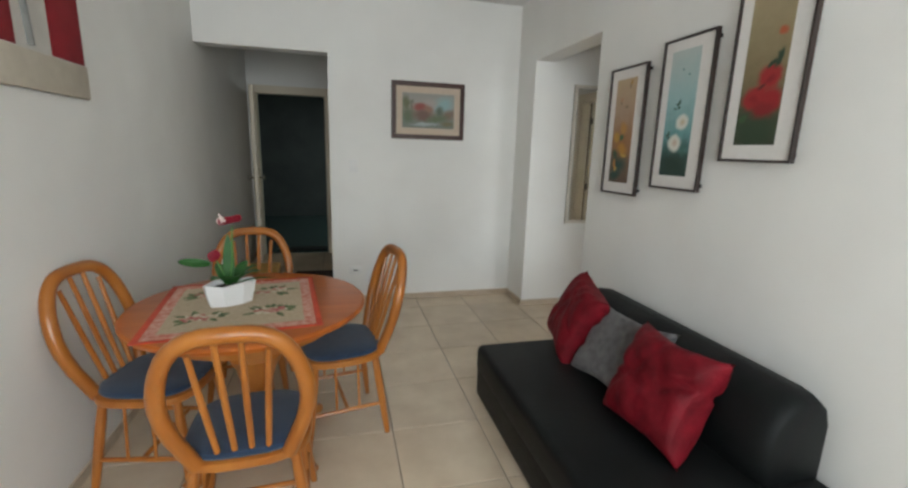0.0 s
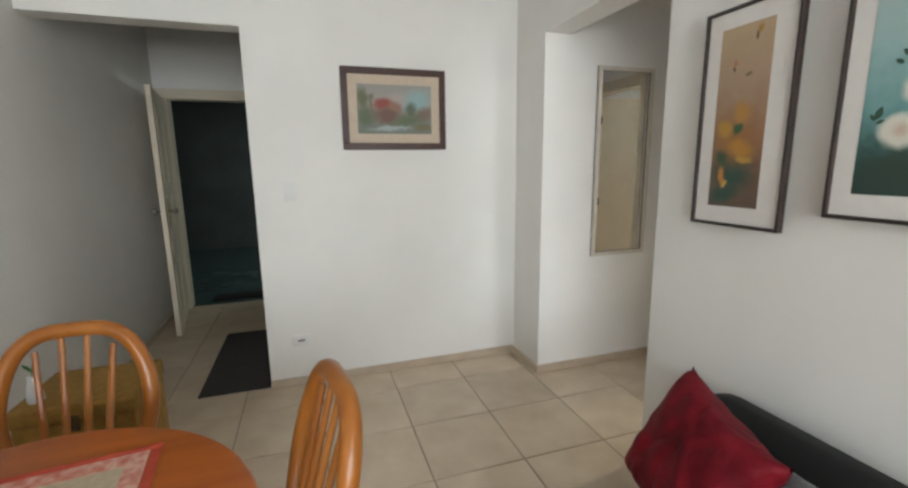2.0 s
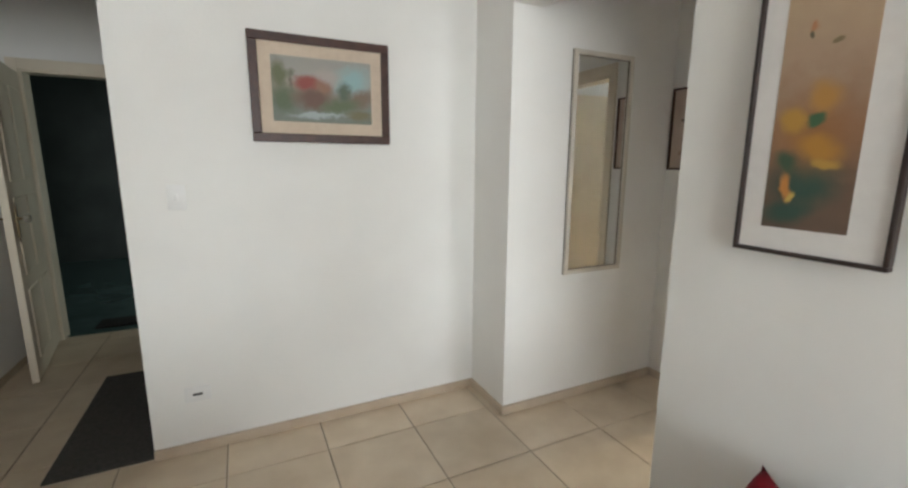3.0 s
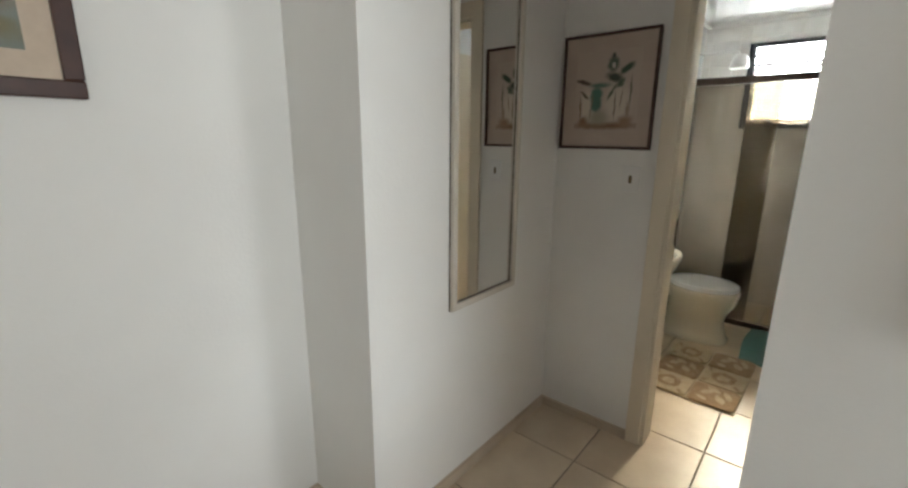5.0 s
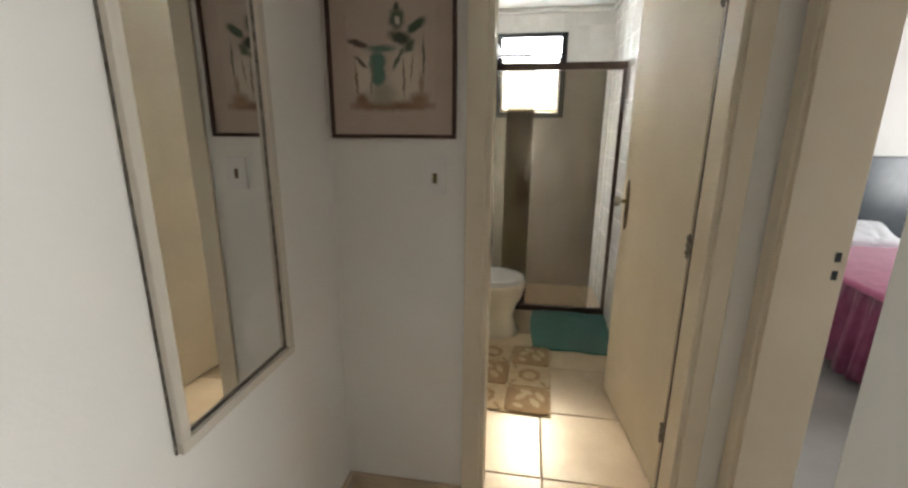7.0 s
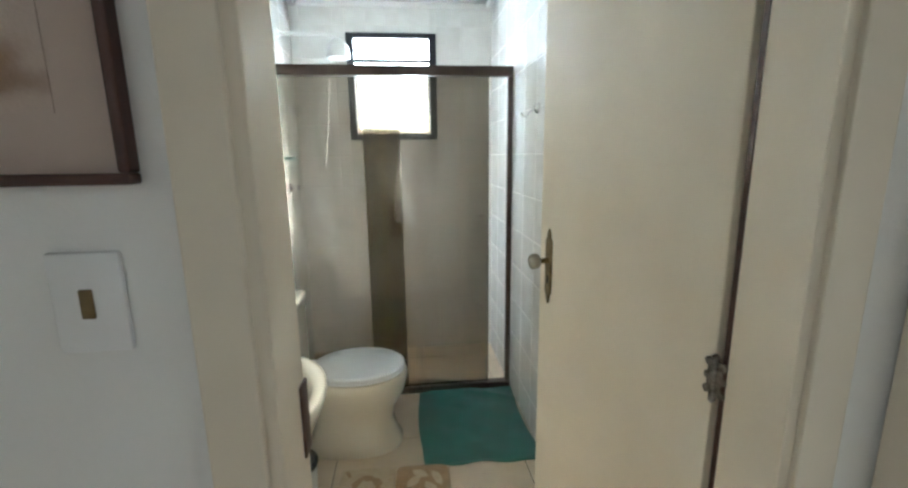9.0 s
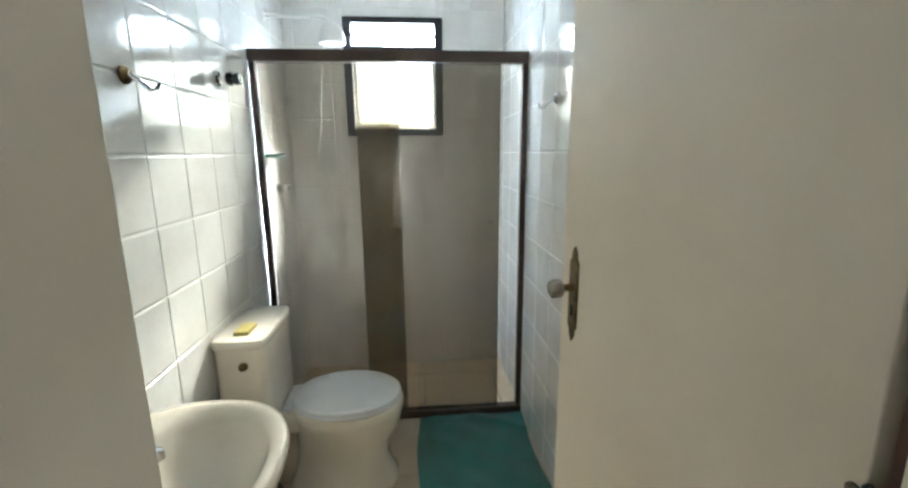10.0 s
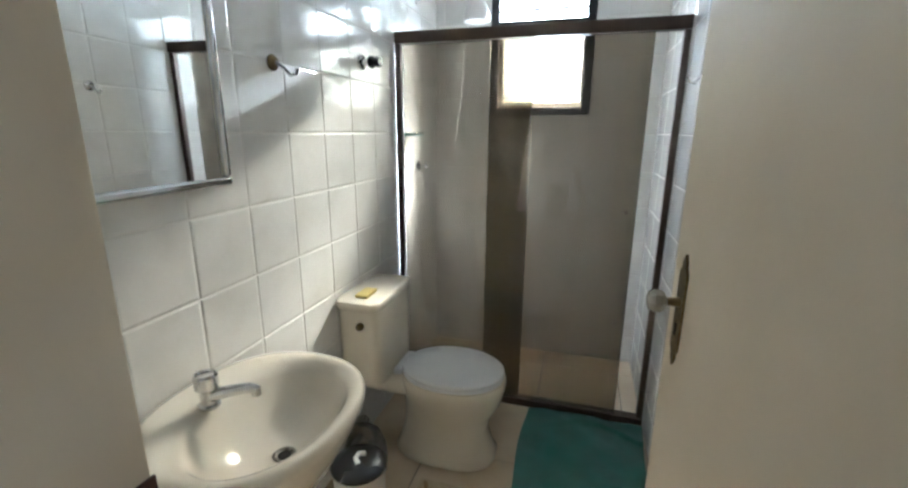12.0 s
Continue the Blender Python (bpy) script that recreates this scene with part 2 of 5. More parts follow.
M_BLACKMAT = material("black_outer_mat", (0.012, 0.011, 0.010), 0.95, second=(0.02, 0.018, 0.016), scale=50, bump=0.6, bump_scale=260)
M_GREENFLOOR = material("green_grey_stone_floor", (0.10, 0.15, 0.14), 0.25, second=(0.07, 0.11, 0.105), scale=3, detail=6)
# the stair hall's shade is put into this dark wall and ceiling colour
M_STAIRSHADE = material("stair_wall_shade", (0.12, 0.13, 0.125), 0.8, second=(0.09, 0.10, 0.095), scale=2)
M_MATBOARD = material("white_mat_board", (0.74, 0.71, 0.68), 0.8, second=(0.71, 0.68, 0.65), scale=30)
M_BEIGEBOARD = material("beige_mat_board", (0.62, 0.51, 0.40), 0.8, second=(0.58, 0.47, 0.365), scale=30)
M_PAPER = material("aged_beige_paper", (0.52, 0.42, 0.35), 0.75, second=(0.46, 0.365, 0.30), scale=6)
M_SWITCH = material("white_switch_plastic", (0.80, 0.79, 0.77), 0.35, second=(0.77, 0.76, 0.74), scale=10)
# near-black for flat pieces that paint the shade of keyhole, socket slots and drain
M_DARK = material("recess_shade", (0.01, 0.01, 0.01), 0.8)
M_PINK = material("pink_bedspread", (0.46, 0.12, 0.24), 0.85, second=(0.37, 0.085, 0.18), scale=14, bump=0.4, bump_scale=120, sheen=0.3)
M_SHEET = material("white_sheet", (0.72, 0.73, 0.76), 0.85, second=(0.66, 0.67, 0.70), scale=10, bump=0.4, bump_scale=70)
M_HEAD = material("dark_blue_headboard", (0.025, 0.035, 0.045), 0.3, second=(0.05, 0.06, 0.07), scale=9)
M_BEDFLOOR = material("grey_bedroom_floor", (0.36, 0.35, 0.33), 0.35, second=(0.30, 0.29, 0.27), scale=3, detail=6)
M_LEAF = material("anthurium_leaf", (0.020, 0.078, 0.016), 0.48, second=(0.036, 0.115, 0.024), scale=14, spec=0.3)
M_STEM = material("green_stem", (0.08, 0.20, 0.04), 0.5, second=(0.10, 0.24, 0.06), scale=20)
M_SPATHE = material("red_spathe", (0.24, 0.006, 0.022), 0.45, second=(0.15, 0.003, 0.012), scale=10, spec=0.25)
M_SPATHEW = material("pale_flower_tip", (0.72, 0.60, 0.55), 0.4, second=(0.66, 0.5, 0.45), scale=10)
M_SOIL = material("dark_soil", (0.03, 0.019, 0.013), 0.95, second=(0.055, 0.035, 0.024), scale=50, bump=0.8, bump_scale=120)
M_POT = material("white_ceramic_pot", (0.78, 0.77, 0.76), 0.3, second=(0.74, 0.73, 0.72), scale=5)
M_CLOTH = material("beige_tapestry_cloth", (0.57, 0.465, 0.325), 0.92, second=(0.50, 0.40, 0.27), scale=60, bump=0.5, bump_scale=500)
M_CLOTHRED = material("red_cloth_hem", (0.60, 0.085, 0.040), 0.85, second=(0.48, 0.06, 0.030), scale=20, bump=0.4, bump_scale=400)
M_CLOTHPINK = material("pink_printed_border", (0.70, 0.42, 0.33), 0.9, second=(0.55, 0.17, 0.12), scale=45, detail=3, bump=0.4, bump_scale=400)
M_SAGE = material("sage_print", (0.20, 0.25, 0.12), 0.9, second=(0.08, 0.11, 0.05), scale=60)
M_ROSE = material("rose_print", (0.42, 0.09, 0.08), 0.9, second=(0.60, 0.34, 0.28), scale=60)
M_CREAMPRINT = material("cream_print", (0.70, 0.63, 0.48), 0.9, second=(0.62, 0.53, 0.39), scale=60)
M_MUSTARD = material("mustard_woven_pad", (0.34, 0.19, 0.035), 0.85, second=(0.26, 0.14, 0.025), scale=40, bump=0.5, bump_scale=200)
M_YELLOW = material("yellow_soap_box", (0.62, 0.52, 0.17), 0.6, second=(0.54, 0.44, 0.13), scale=20)
M_GLASS = glass("smoked_shower_glass", (0.50, 0.465, 0.41), film=0.002)
M_PANE = glass("window_glass", (0.93, 0.95, 0.95))
M_SKYGLOW = glow("overcast_brightness", (0.92, 0.965, 1.0), 42.0)
M_FILMY = glass("cloudy_clear_plastic", (0.86, 0.86, 0.87), rough=0.15, film=0.03)
M_MIRROR = material("mirror_silver", (0.86, 0.87, 0.86), 0.015, 1.0)
M_CRYSTAL = material("crystal_knob_glass", (0.27, 0.245, 0.19), 0.14, 0.0, second=(0.38, 0.35, 0.29), scale=25, coat=0.5)

# ---- builders ----


def thing(name, label, category, m=None, group="", kind=""):
    ob = new(name)
    ob.empty_display_size = 0.1
    ob.matrix_world = m if m is not None else Matrix()
    return tagged(ob, label, category, group, kind)


def finish(bm, name, mat, smooth=True, angle=35):
    me = bpy.data.meshes.new(name)
    bmesh.ops.recalc_face_normals(bm, faces=bm.faces)
    if smooth:
        for f in bm.faces:
            f.smooth = True
        for e in bm.edges:
            if len(e.link_faces) == 2 and e.calc_face_angle(0) > radians(angle):
                e.smooth = False
    bm.to_mesh(me)
    bm.free()
    me.materials.append(mat)
    return me


def part(name, bm, mat, parent, label="", smooth=True, angle=35):
    ob = new(name, finish(bm, name, mat, smooth, angle))
    ob.parent = parent
    if label:
        ob["label"] = label
    return ob


def single(name, bm, mat, label, category, m=None, group="", kind="", smooth=True):
    ob = new(name, finish(bm, name, mat, smooth))
    if m is not None:
        ob.matrix_world = m
    return tagged(ob, label, category, group, kind)


def box(bm, x0, x1, y0, y1, z0, z1, bevel=0.0, seg=2):
    r = bmesh.ops.create_cube(bm, size=1)
    vs = r["verts"]
    for v in vs:
        v.co = Vector(((x0 + x1) / 2 + v.co.x * (x1 - x0), (y0 + y1) / 2 + v.co.y * (y1 - y0), (z0 + z1) / 2 + v.co.z * (z1 - z0)))
    if bevel:
        es = list({e for v in vs for e in v.link_edges})
        bmesh.ops.bevel(bm, geom=es, offset=bevel, segments=seg, profile=0.5, affect="EDGES")
    return bm


def bx(*a, **k):
    return box(bmesh.new(), *a, **k)


def tube(bm, pts, r, seg=10, flat=1.0, close=False):
    """A round bar along points; r may be a list."""
    pts = [Vector(p) for p in pts]
    n = len(pts)
    rs = r if isinstance(r, (list, tuple)) else [r] * n
    rings, up = [], None
    for i, p in enumerate(pts):
        if close:
            d = pts[(i + 1) % n] - pts[i - 1]
        else:
            d = pts[min(i + 1, n - 1)] - pts[max(i - 1, 0)]
        d.normalize()
        if up is None:
            up = d.orthogonal().normalized()
        up = (up - d * up.dot(d)).normalized()
        side = d.cross(up)
        rings.append([bm.verts.new(p + (up * math.cos(a) * flat + side * math.sin(a)) * rs[i]) for a in (2 * math.pi * k / seg for k in range(seg))])
    for i in range(n if close else n - 1):
        a, b = rings[i], rings[(i + 1) % n]
        for k in range(seg):
            bm.faces.new((a[k], a[(k + 1) % seg], b[(k + 1) % seg], b[k]))
    if not close:
        bm.faces.new(rings[0])
        bm.faces.new(list(reversed(rings[-1])))
    return bm


def tb(*a, **k):
    return tube(bmesh.new(), *a, **k)


def loft(bm, rings, cap=True):
    """Skin closed rings of equal length."""
    vr = [[bm.verts.new(p) for p in ring] for ring in rings]
    n = len(vr[0])
    for a, b in zip(vr, vr[1:]):
        for k in range(n):
            bm.faces.new((a[k], a[(k + 1) % n], b[(k + 1) % n], b[k]))
    if cap:
        bm.faces.new(vr[0])
        bm.faces.new(list(reversed(vr[-1])))
    return bm


def oval(cx, cy, z, rx, ry, n=32, power=2.0):
    out = []
    for k in range(n):
        a = 2 * math.pi * k / n
        c, s = math.cos(a), math.sin(a)
        out.append((cx + rx * math.copysign(abs(c) ** (2 / power), c), cy + ry * math.copysign(abs(s) ** (2 / power), s), z))
    return out


def lathe(bm, profile, n=28, cx=0.0, cy=0.0):
    return loft(bm, [oval(cx, cy, z, r, r, n) for r, z in profile])


def blob(bm, cx, cy, rx, ry, turn=0.0, n=14, rough=0.15, seed=0, z=0.0, thick=0.0012):
    """A flat painted patch of uneven outline in the xy plane."""
    rnd = random.Random(seed)
    c, s = math.cos(turn), math.sin(turn)
    top = []
    for k in range(n):
        a = 2 * math.pi * k / n
        f = 1 + rnd.uniform(-rough, rough)
        x, y = rx * f * math.cos(a), ry * f * math.sin(a)
        top.append(Vector((cx + x * c - y * s, cy + x * s + y * c, z + thick)))
    vt = [bm.verts.new(p) for p in top]
    vb = [bm.verts.new((p.x, p.y, z)) for p in top]
    bm.faces.new(vt)
    for k in range(n):
        bm.faces.new((vb[k], vb[(k + 1) % n], vt[(k + 1) % n], vt[k]))
    return bm


def petal(bm, cx, cy, length, width, turn, z=0.0, thick=0.0012):
    """A pointed leaf outline in the xy plane, from its base."""
    c, s = math.cos(turn), math.sin(turn)
    line = [(0, 0), (0.25, 0.42), (0.5, 0.5), (0.78, 0.3), (1, 0), (0.78, -0.3), (0.5, -0.5), (0.25, -0.42)]
    vt = []
    for u, v in line:
        x, y = u * length, v * width
        vt.append(bm.verts.new((cx + x * c - y * s, cy + x * s + y * c, z + thick)))
    bm.faces.new(vt)
    return bm


def cushion(w, h, d, n=30, pinch=0.27, seed=0):
    """A stuffed square cushion in the xz plane, thickness along y."""
    bm = bmesh.new()
    rnd = random.Random(seed)
    ph = [rnd.uniform(0, 6) for _ in range(4)]
    grids = []
    for side in (1, -1):
        g = []
        for i in range(n + 1):
            row = []
            for j in range(n + 1):
                u, v = 2 * i / n - 1, 2 * j / n - 1
                k = 1 - pinch * (u * u * (1 - v * v) * 0.0 + (1 - abs(v) ** 2) * abs(u) ** 6 * 0.6)
                k2 = 1 - pinch * (1 - abs(u) ** 2) * abs(v) ** 6 * 0.6
                t = (max(0.0, (1 - u ** 4) * (1 - v ** 4))) ** 0.5
                wr = 0.03 * math.sin(5 * u + ph[0] + 2 * v) * math.sin(4 * v + ph[1]) + 0.02 * math.sin(11 * u - 7 * v + ph[2])
                for q in range(5):
                    a = ph[q % 4] + 1.3 * q
                    s = u * math.cos(a) + v * math.sin(a) - 0.45 * math.sin(2.1 * a) + 0.12 * math.sin(3 * (v * math.cos(a) - u * math.sin(a)) + a)
                    wr -= 0.075 * math.exp(-(s / 0.07) ** 2) * (0.35 + 0.65 * max(abs(u), abs(v)))
                row.append(bm.verts.new((u * w / 2 * k, side * d / 2 * (t * (1 + wr * 2)), v * h / 2 * k2 + 0.01 * t * math.sin(3 * u + ph[3]))))
            g.append(row)
        grids.append(g)
        for i in range(n):
            for j in range(n):
                f = (g[i][j], g[i + 1][j], g[i + 1][j + 1], g[i][j + 1])
                bm.faces.new(f if side > 0 else tuple(reversed(f)))
    bmesh.ops.remove_doubles(bm, verts=bm.verts, dist=0.0005)
    return bm

# ---- structure ----
CEIL = 2.78
HEAD = 2.24      # underside of the beams


def structure(name, boxes, mat, label, category, bevel=0.0):
    bm = bmesh.new()
    for b in boxes:
        box(bm, *b, bevel=bevel)
    return single(name, bm, mat, label, category, kind="structure", smooth=False)


floor = structure("floor", [(-1.2, 1.79, -1.1, 7.0, -0.12, -0.006), (1.79, 5.9, 2.9, 4.7, -0.12, -0.006)], M_GROUT,
                  "beige ceramic tile floor with brown joints", "floor")
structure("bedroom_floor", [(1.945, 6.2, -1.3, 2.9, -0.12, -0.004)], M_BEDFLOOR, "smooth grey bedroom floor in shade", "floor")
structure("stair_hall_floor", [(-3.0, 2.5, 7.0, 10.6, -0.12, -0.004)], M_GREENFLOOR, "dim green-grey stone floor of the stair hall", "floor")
structure("ceiling", [(-1.2, 3.11, -1.1, 7.15, CEIL, CEIL + 0.1)], M_CEIL, "plain white painted ceiling", "ceiling")
structure("bathroom_ceiling", [(3.11, 5.9, 2.93, 4.6, 2.44, 2.54)], M_CEIL, "lowered white plaster bathroom ceiling", "ceiling")
structure("bedroom_ceiling", [(1.945, 6.2, -1.3, 2.9, 2.6, 2.7)], M_CEIL, "white bedroom ceiling", "ceiling")
structure("stair_hall_ceiling", [(-3.0, 2.5, 7.13, 10.6, 2.6, 2.7)], M_STAIRSHADE, "stair hall ceiling, its shade put into a dark colour", "ceiling")

wall_west = structure("wall_west", [(-1.15, -1.0, -1.1, 7.0, -0.05, CEIL)], M_WALL, "white painted living room wall with faint unevenness", "wall")
wall_north = structure("wall_north", [(0.025, 1.79, 4.835, 4.98, -0.05, CEIL), (1.79, 1.93, 4.58, 4.98, -0.05, CEIL), (-1.0, 0.025, 4.835, 4.98, HEAD, CEIL)],
                       M_WALL, "white painted wall with a passage to the entrance", "wall")
structure("entry_wall_east", [(0.025, 0.16, 4.98, 7.0, -0.05, CEIL)], M_WALL, "white painted side wall of the entrance passage", "wall")
structure("entry_wall_north", [(-1.0, -0.925, 6.93, 7.06, -0.05, CEIL), (-0.04, 0.025, 6.93, 7.06, -0.05, CEIL), (-0.925, -0.04, 6.93, 7.06, 2.12, CEIL)],
          M_WALL, "white wall around the entrance door", "wall")
wall_hall_north = structure("wall_hall_north", [(1.79, 3.11, 4.45, 4.58, -0.05, CEIL)], M_WALL, "white hallway wall stepping out as a pillar", "wall")
wall_hall_east = structure("wall_hall_east", [(2.99, 3.11, 3.921, 4.45, -0.05, CEIL), (2.99, 3.11, 2.86, 3.168, -0.05, CEIL), (2.99, 3.11, 3.168, 3.921, 2.1, CEIL)],
                           M_WALL, "white hallway end wall around the bathroom door", "wall")
wall_pictures = structure("wall_pictures", [(1.79, 1.975, -1.1, 3.437, -0.05, CEIL)], M_WALL, "white painted wall hung with pictures", "wall")
structure("hall_beam", [(1.79, 1.975, 3.437, 4.45, HEAD, CEIL)], M_WALL, "white beam over the hallway opening", "beam")
structure("wall_hall_south", [(1.975, 2.19, 2.86, 3.03, -0.05, CEIL), (2.19, 2.93, 2.86, 3.03, 2.1, CEIL), (2.93, 2.99, 2.86, 3.03, -0.05, CEIL)],
          M_WALL, "white hallway wall around the bedroom door", "wall")
structure("wall_south", [(-1.0, -0.92, -1.1, -0.95, -0.05, CEIL), (1.62, 1.79, -1.1, -0.95, -0.05, CEIL), (-0.92, 1.62, -1.1, -0.95, 2.3, CEIL),
                         (-0.92, 1.62, -1.1, -0.95, -0.05, 0.9)],
          M_WALL, "white wall under and around the wide window", "wall")
wall_bath_north = structure("wall_bath_north", [(3.11, 5.85, 4.437, 4.59, -0.05, 2.5)], M_WGROUT, "white tiled bathroom wall with pale joints", "wall")
wall_bath_south = structure("wall_bath_south", [(3.11, 5.85, 2.94, 3.103, -0.05, 2.5)], M_WGROUT, "white tiled bathroom wall beside the shower", "wall")
wall_bath_east = structure("wall_bath_east", [(5.656, 5.77, 3.103, 3.485, -0.05, 2.5), (5.656, 5.77, 4.085, 4.437, -0.05, 2.5),
                                              (5.656, 5.77, 3.485, 4.085, -0.05, 1.555), (5.656, 5.77, 3.485, 4.085, 2.25, 2.5)],
                           M_WGROUT, "white tiled shower wall around the small window", "wall")
structure("bath_wall_west", [(3.11, 3.116, 3.972, 4.437, -0.05, 2.5)], M_WTILE, "tiled strip beside the bathroom door", "wall")
structure("bath_cove", [(3.11, 5.65, 4.392, 4.43, 2.40, 2.44), (5.62, 5.65, 3.11, 4.392, 2.40, 2.44), (3.11, 5.62, 3.11, 3.148, 2.40, 2.44)], M_CEIL,
          "white plaster cove under the bathroom ceiling", "trim", bevel=0.012)
structure("bedroom_walls", [(6.1, 6.2, -1.3, 2.94, -0.05, 2.6), (1.945, 3.4, -1.4, -1.3, -0.05, 2.6), (5.0, 6.2, -1.4, -1.3, -0.05, 2.6), (3.4, 5.0, -1.4, -1.3, -0.05, 0.9),
                            (3.4, 5.0, -1.4, -1.3, 2.1, 2.6), (3.11, 6.2, 2.83, 2.938, -0.05, 2.6)],
          M_WALL, "white bedroom walls with a window", "wall")
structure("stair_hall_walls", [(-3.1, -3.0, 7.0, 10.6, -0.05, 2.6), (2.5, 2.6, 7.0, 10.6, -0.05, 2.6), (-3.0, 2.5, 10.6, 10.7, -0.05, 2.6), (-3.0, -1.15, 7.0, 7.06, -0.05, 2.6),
                               (0.16, 2.5, 7.0, 7.06, -0.05, 2.6)], M_STAIRSHADE, "stair hall walls, their shade put into a dark colour", "wall")

# skirting
for nm, b in (("north", (0.025, 1.773, 4.818, 4.835, 0.0, 0.052)), ("pillar", (1.773, 1.79, 4.433, 4.835, 0.0, 0.052)), ("hall_north", (1.79, 2.974, 4.433, 4.45, 0.0, 0.052)),
              ("hall_east", (2.974, 2.99, 3.972, 4.45, 0.0, 0.052)), ("hall_east_stub", (2.974, 2.99, 3.03, 3.08, 0.0, 0.052)), ("west", (-1.0, -0.988, -0.95, 6.93, 0.0, 0.052)),
              ("hall_south", (1.972, 2.12, 3.03, 3.042, 0.0, 0.052))):
    single("baseboard", bx(*b, bevel=0.003), M_SKIRT, "low beige tile skirting along the white wall", "baseboard", kind="structure", smooth=False)


def door_frame(name, label, axis, a0, a1, b0, b1, head, jamb=0.03, trim=0.065):
    """A lining with flat trims; the opening runs from a0 to a1 and the wall from b0 to b1."""
    def bb(a, b, c, d, z0, z1):
        return (a, b, c, d, z0, z1) if axis == "x" else (c, d, a, b, z0, z1)
    root = thing(name, label, "door frame", kind="structure")
    for u0, u1 in ((a0, a0 + jamb), (a1 - jamb, a1)):
        part("jamb", bx(*bb(u0, u1, b0 - 0.004, b1 + 0.004, 0, head), bevel=0.002), M_CREAM, root, smooth=False)
    part("head", bx(*bb(a0 + jamb, a1 - jamb, b0 - 0.004, b1 + 0.004, head - jamb, head)), M_CREAM, root, smooth=False)
    for s0, s1 in ((b0 - 0.014, b0 - 0.001), (b1 + 0.001, b1 + 0.014)):
        for u0, u1 in ((a0 - trim + 0.012, a0 + 0.012), (a1 - 0.012, a1 + trim - 0.012)):
            part("trim", bx(*bb(u0, u1, s0, s1, 0, head + trim), bevel=0.003), M_CREAM, root, smooth=False)
        part("trim", bx(*bb(a0 + 0.012, a1 - 0.012, s0, s1, head - 0.012, head + trim), bevel=0.003), M_CREAM, root, smooth=False)
    return root


bath_frame = door_frame("door_frame_bathroom", "cream painted wooden bathroom door frame", "y", 3.168, 3.921, 2.99, 3.11, 2.10)
bed_frame = door_frame("door_frame_bedroom", "cream painted wooden bedroom door frame", "x", 2.19, 2.93, 2.86, 3.03, 2.10)
entry_frame = door_frame("door_frame_entrance", "cream painted entrance door frame", "x", -0.925, -0.04, 6.93, 7.06, 2.13)
# strike plates
part("strike_plate", bx(3.082, 3.116, 3.8865, 3.8907, 1.0, 1.115, bevel=0.001), M_DARKWOOD, bath_frame, "worn brown strike plate")
# thin dark strip on the jamb paints in the shade of the hinge gap
part("hinge_gap_shade", bx(3.105, 3.1155, 3.196, 3.1998, 0.01, 2.07), M_DARKWOOD, bath_frame, "dark strip standing in for the shaded gap along the hinge side", smooth=False)
for z in (1.10, 1.045):
    part("strike_plate", bx(2.8975, 2.8997, 2.875, 2.890, z - 0.014, z + 0.014), M_DARKPL, bed_frame, "small dark strike plate")


def hinge(bm, x, y, z):
    tube(bm, [(x, y, z - 0.036), (x, y, z - 0.013), (x, y, z - 0.012), (x, y, z + 0.012), (x, y, z + 0.013), (x, y, z + 0.036)], [0.006, 0.006, 0.005, 0.005, 0.006, 0.006], 10)
    for s in (-1, 1):
        tube(bm, [(x, y, z + s * 0.036), (x, y, z + s * 0.040), (x, y, z + s * 0.045)], [0.0045, 0.0065, 0.003], 10)
    for s in (-1, 1):
        for dz in (-0.026, 0.0, 0.026):
            tube(bm, [(x + s * 0.016, y - 0.004, z + dz), (x + s * 0.016, y - 0.0005, z + dz)], 0.0075, 12)
        box(bm, x + (0.004 if s > 0 else -0.016), x + (0.016 if s > 0 else -0.004), y - 0.004, y - 0.0007, z - 0.032, z + 0.032)
    return bm


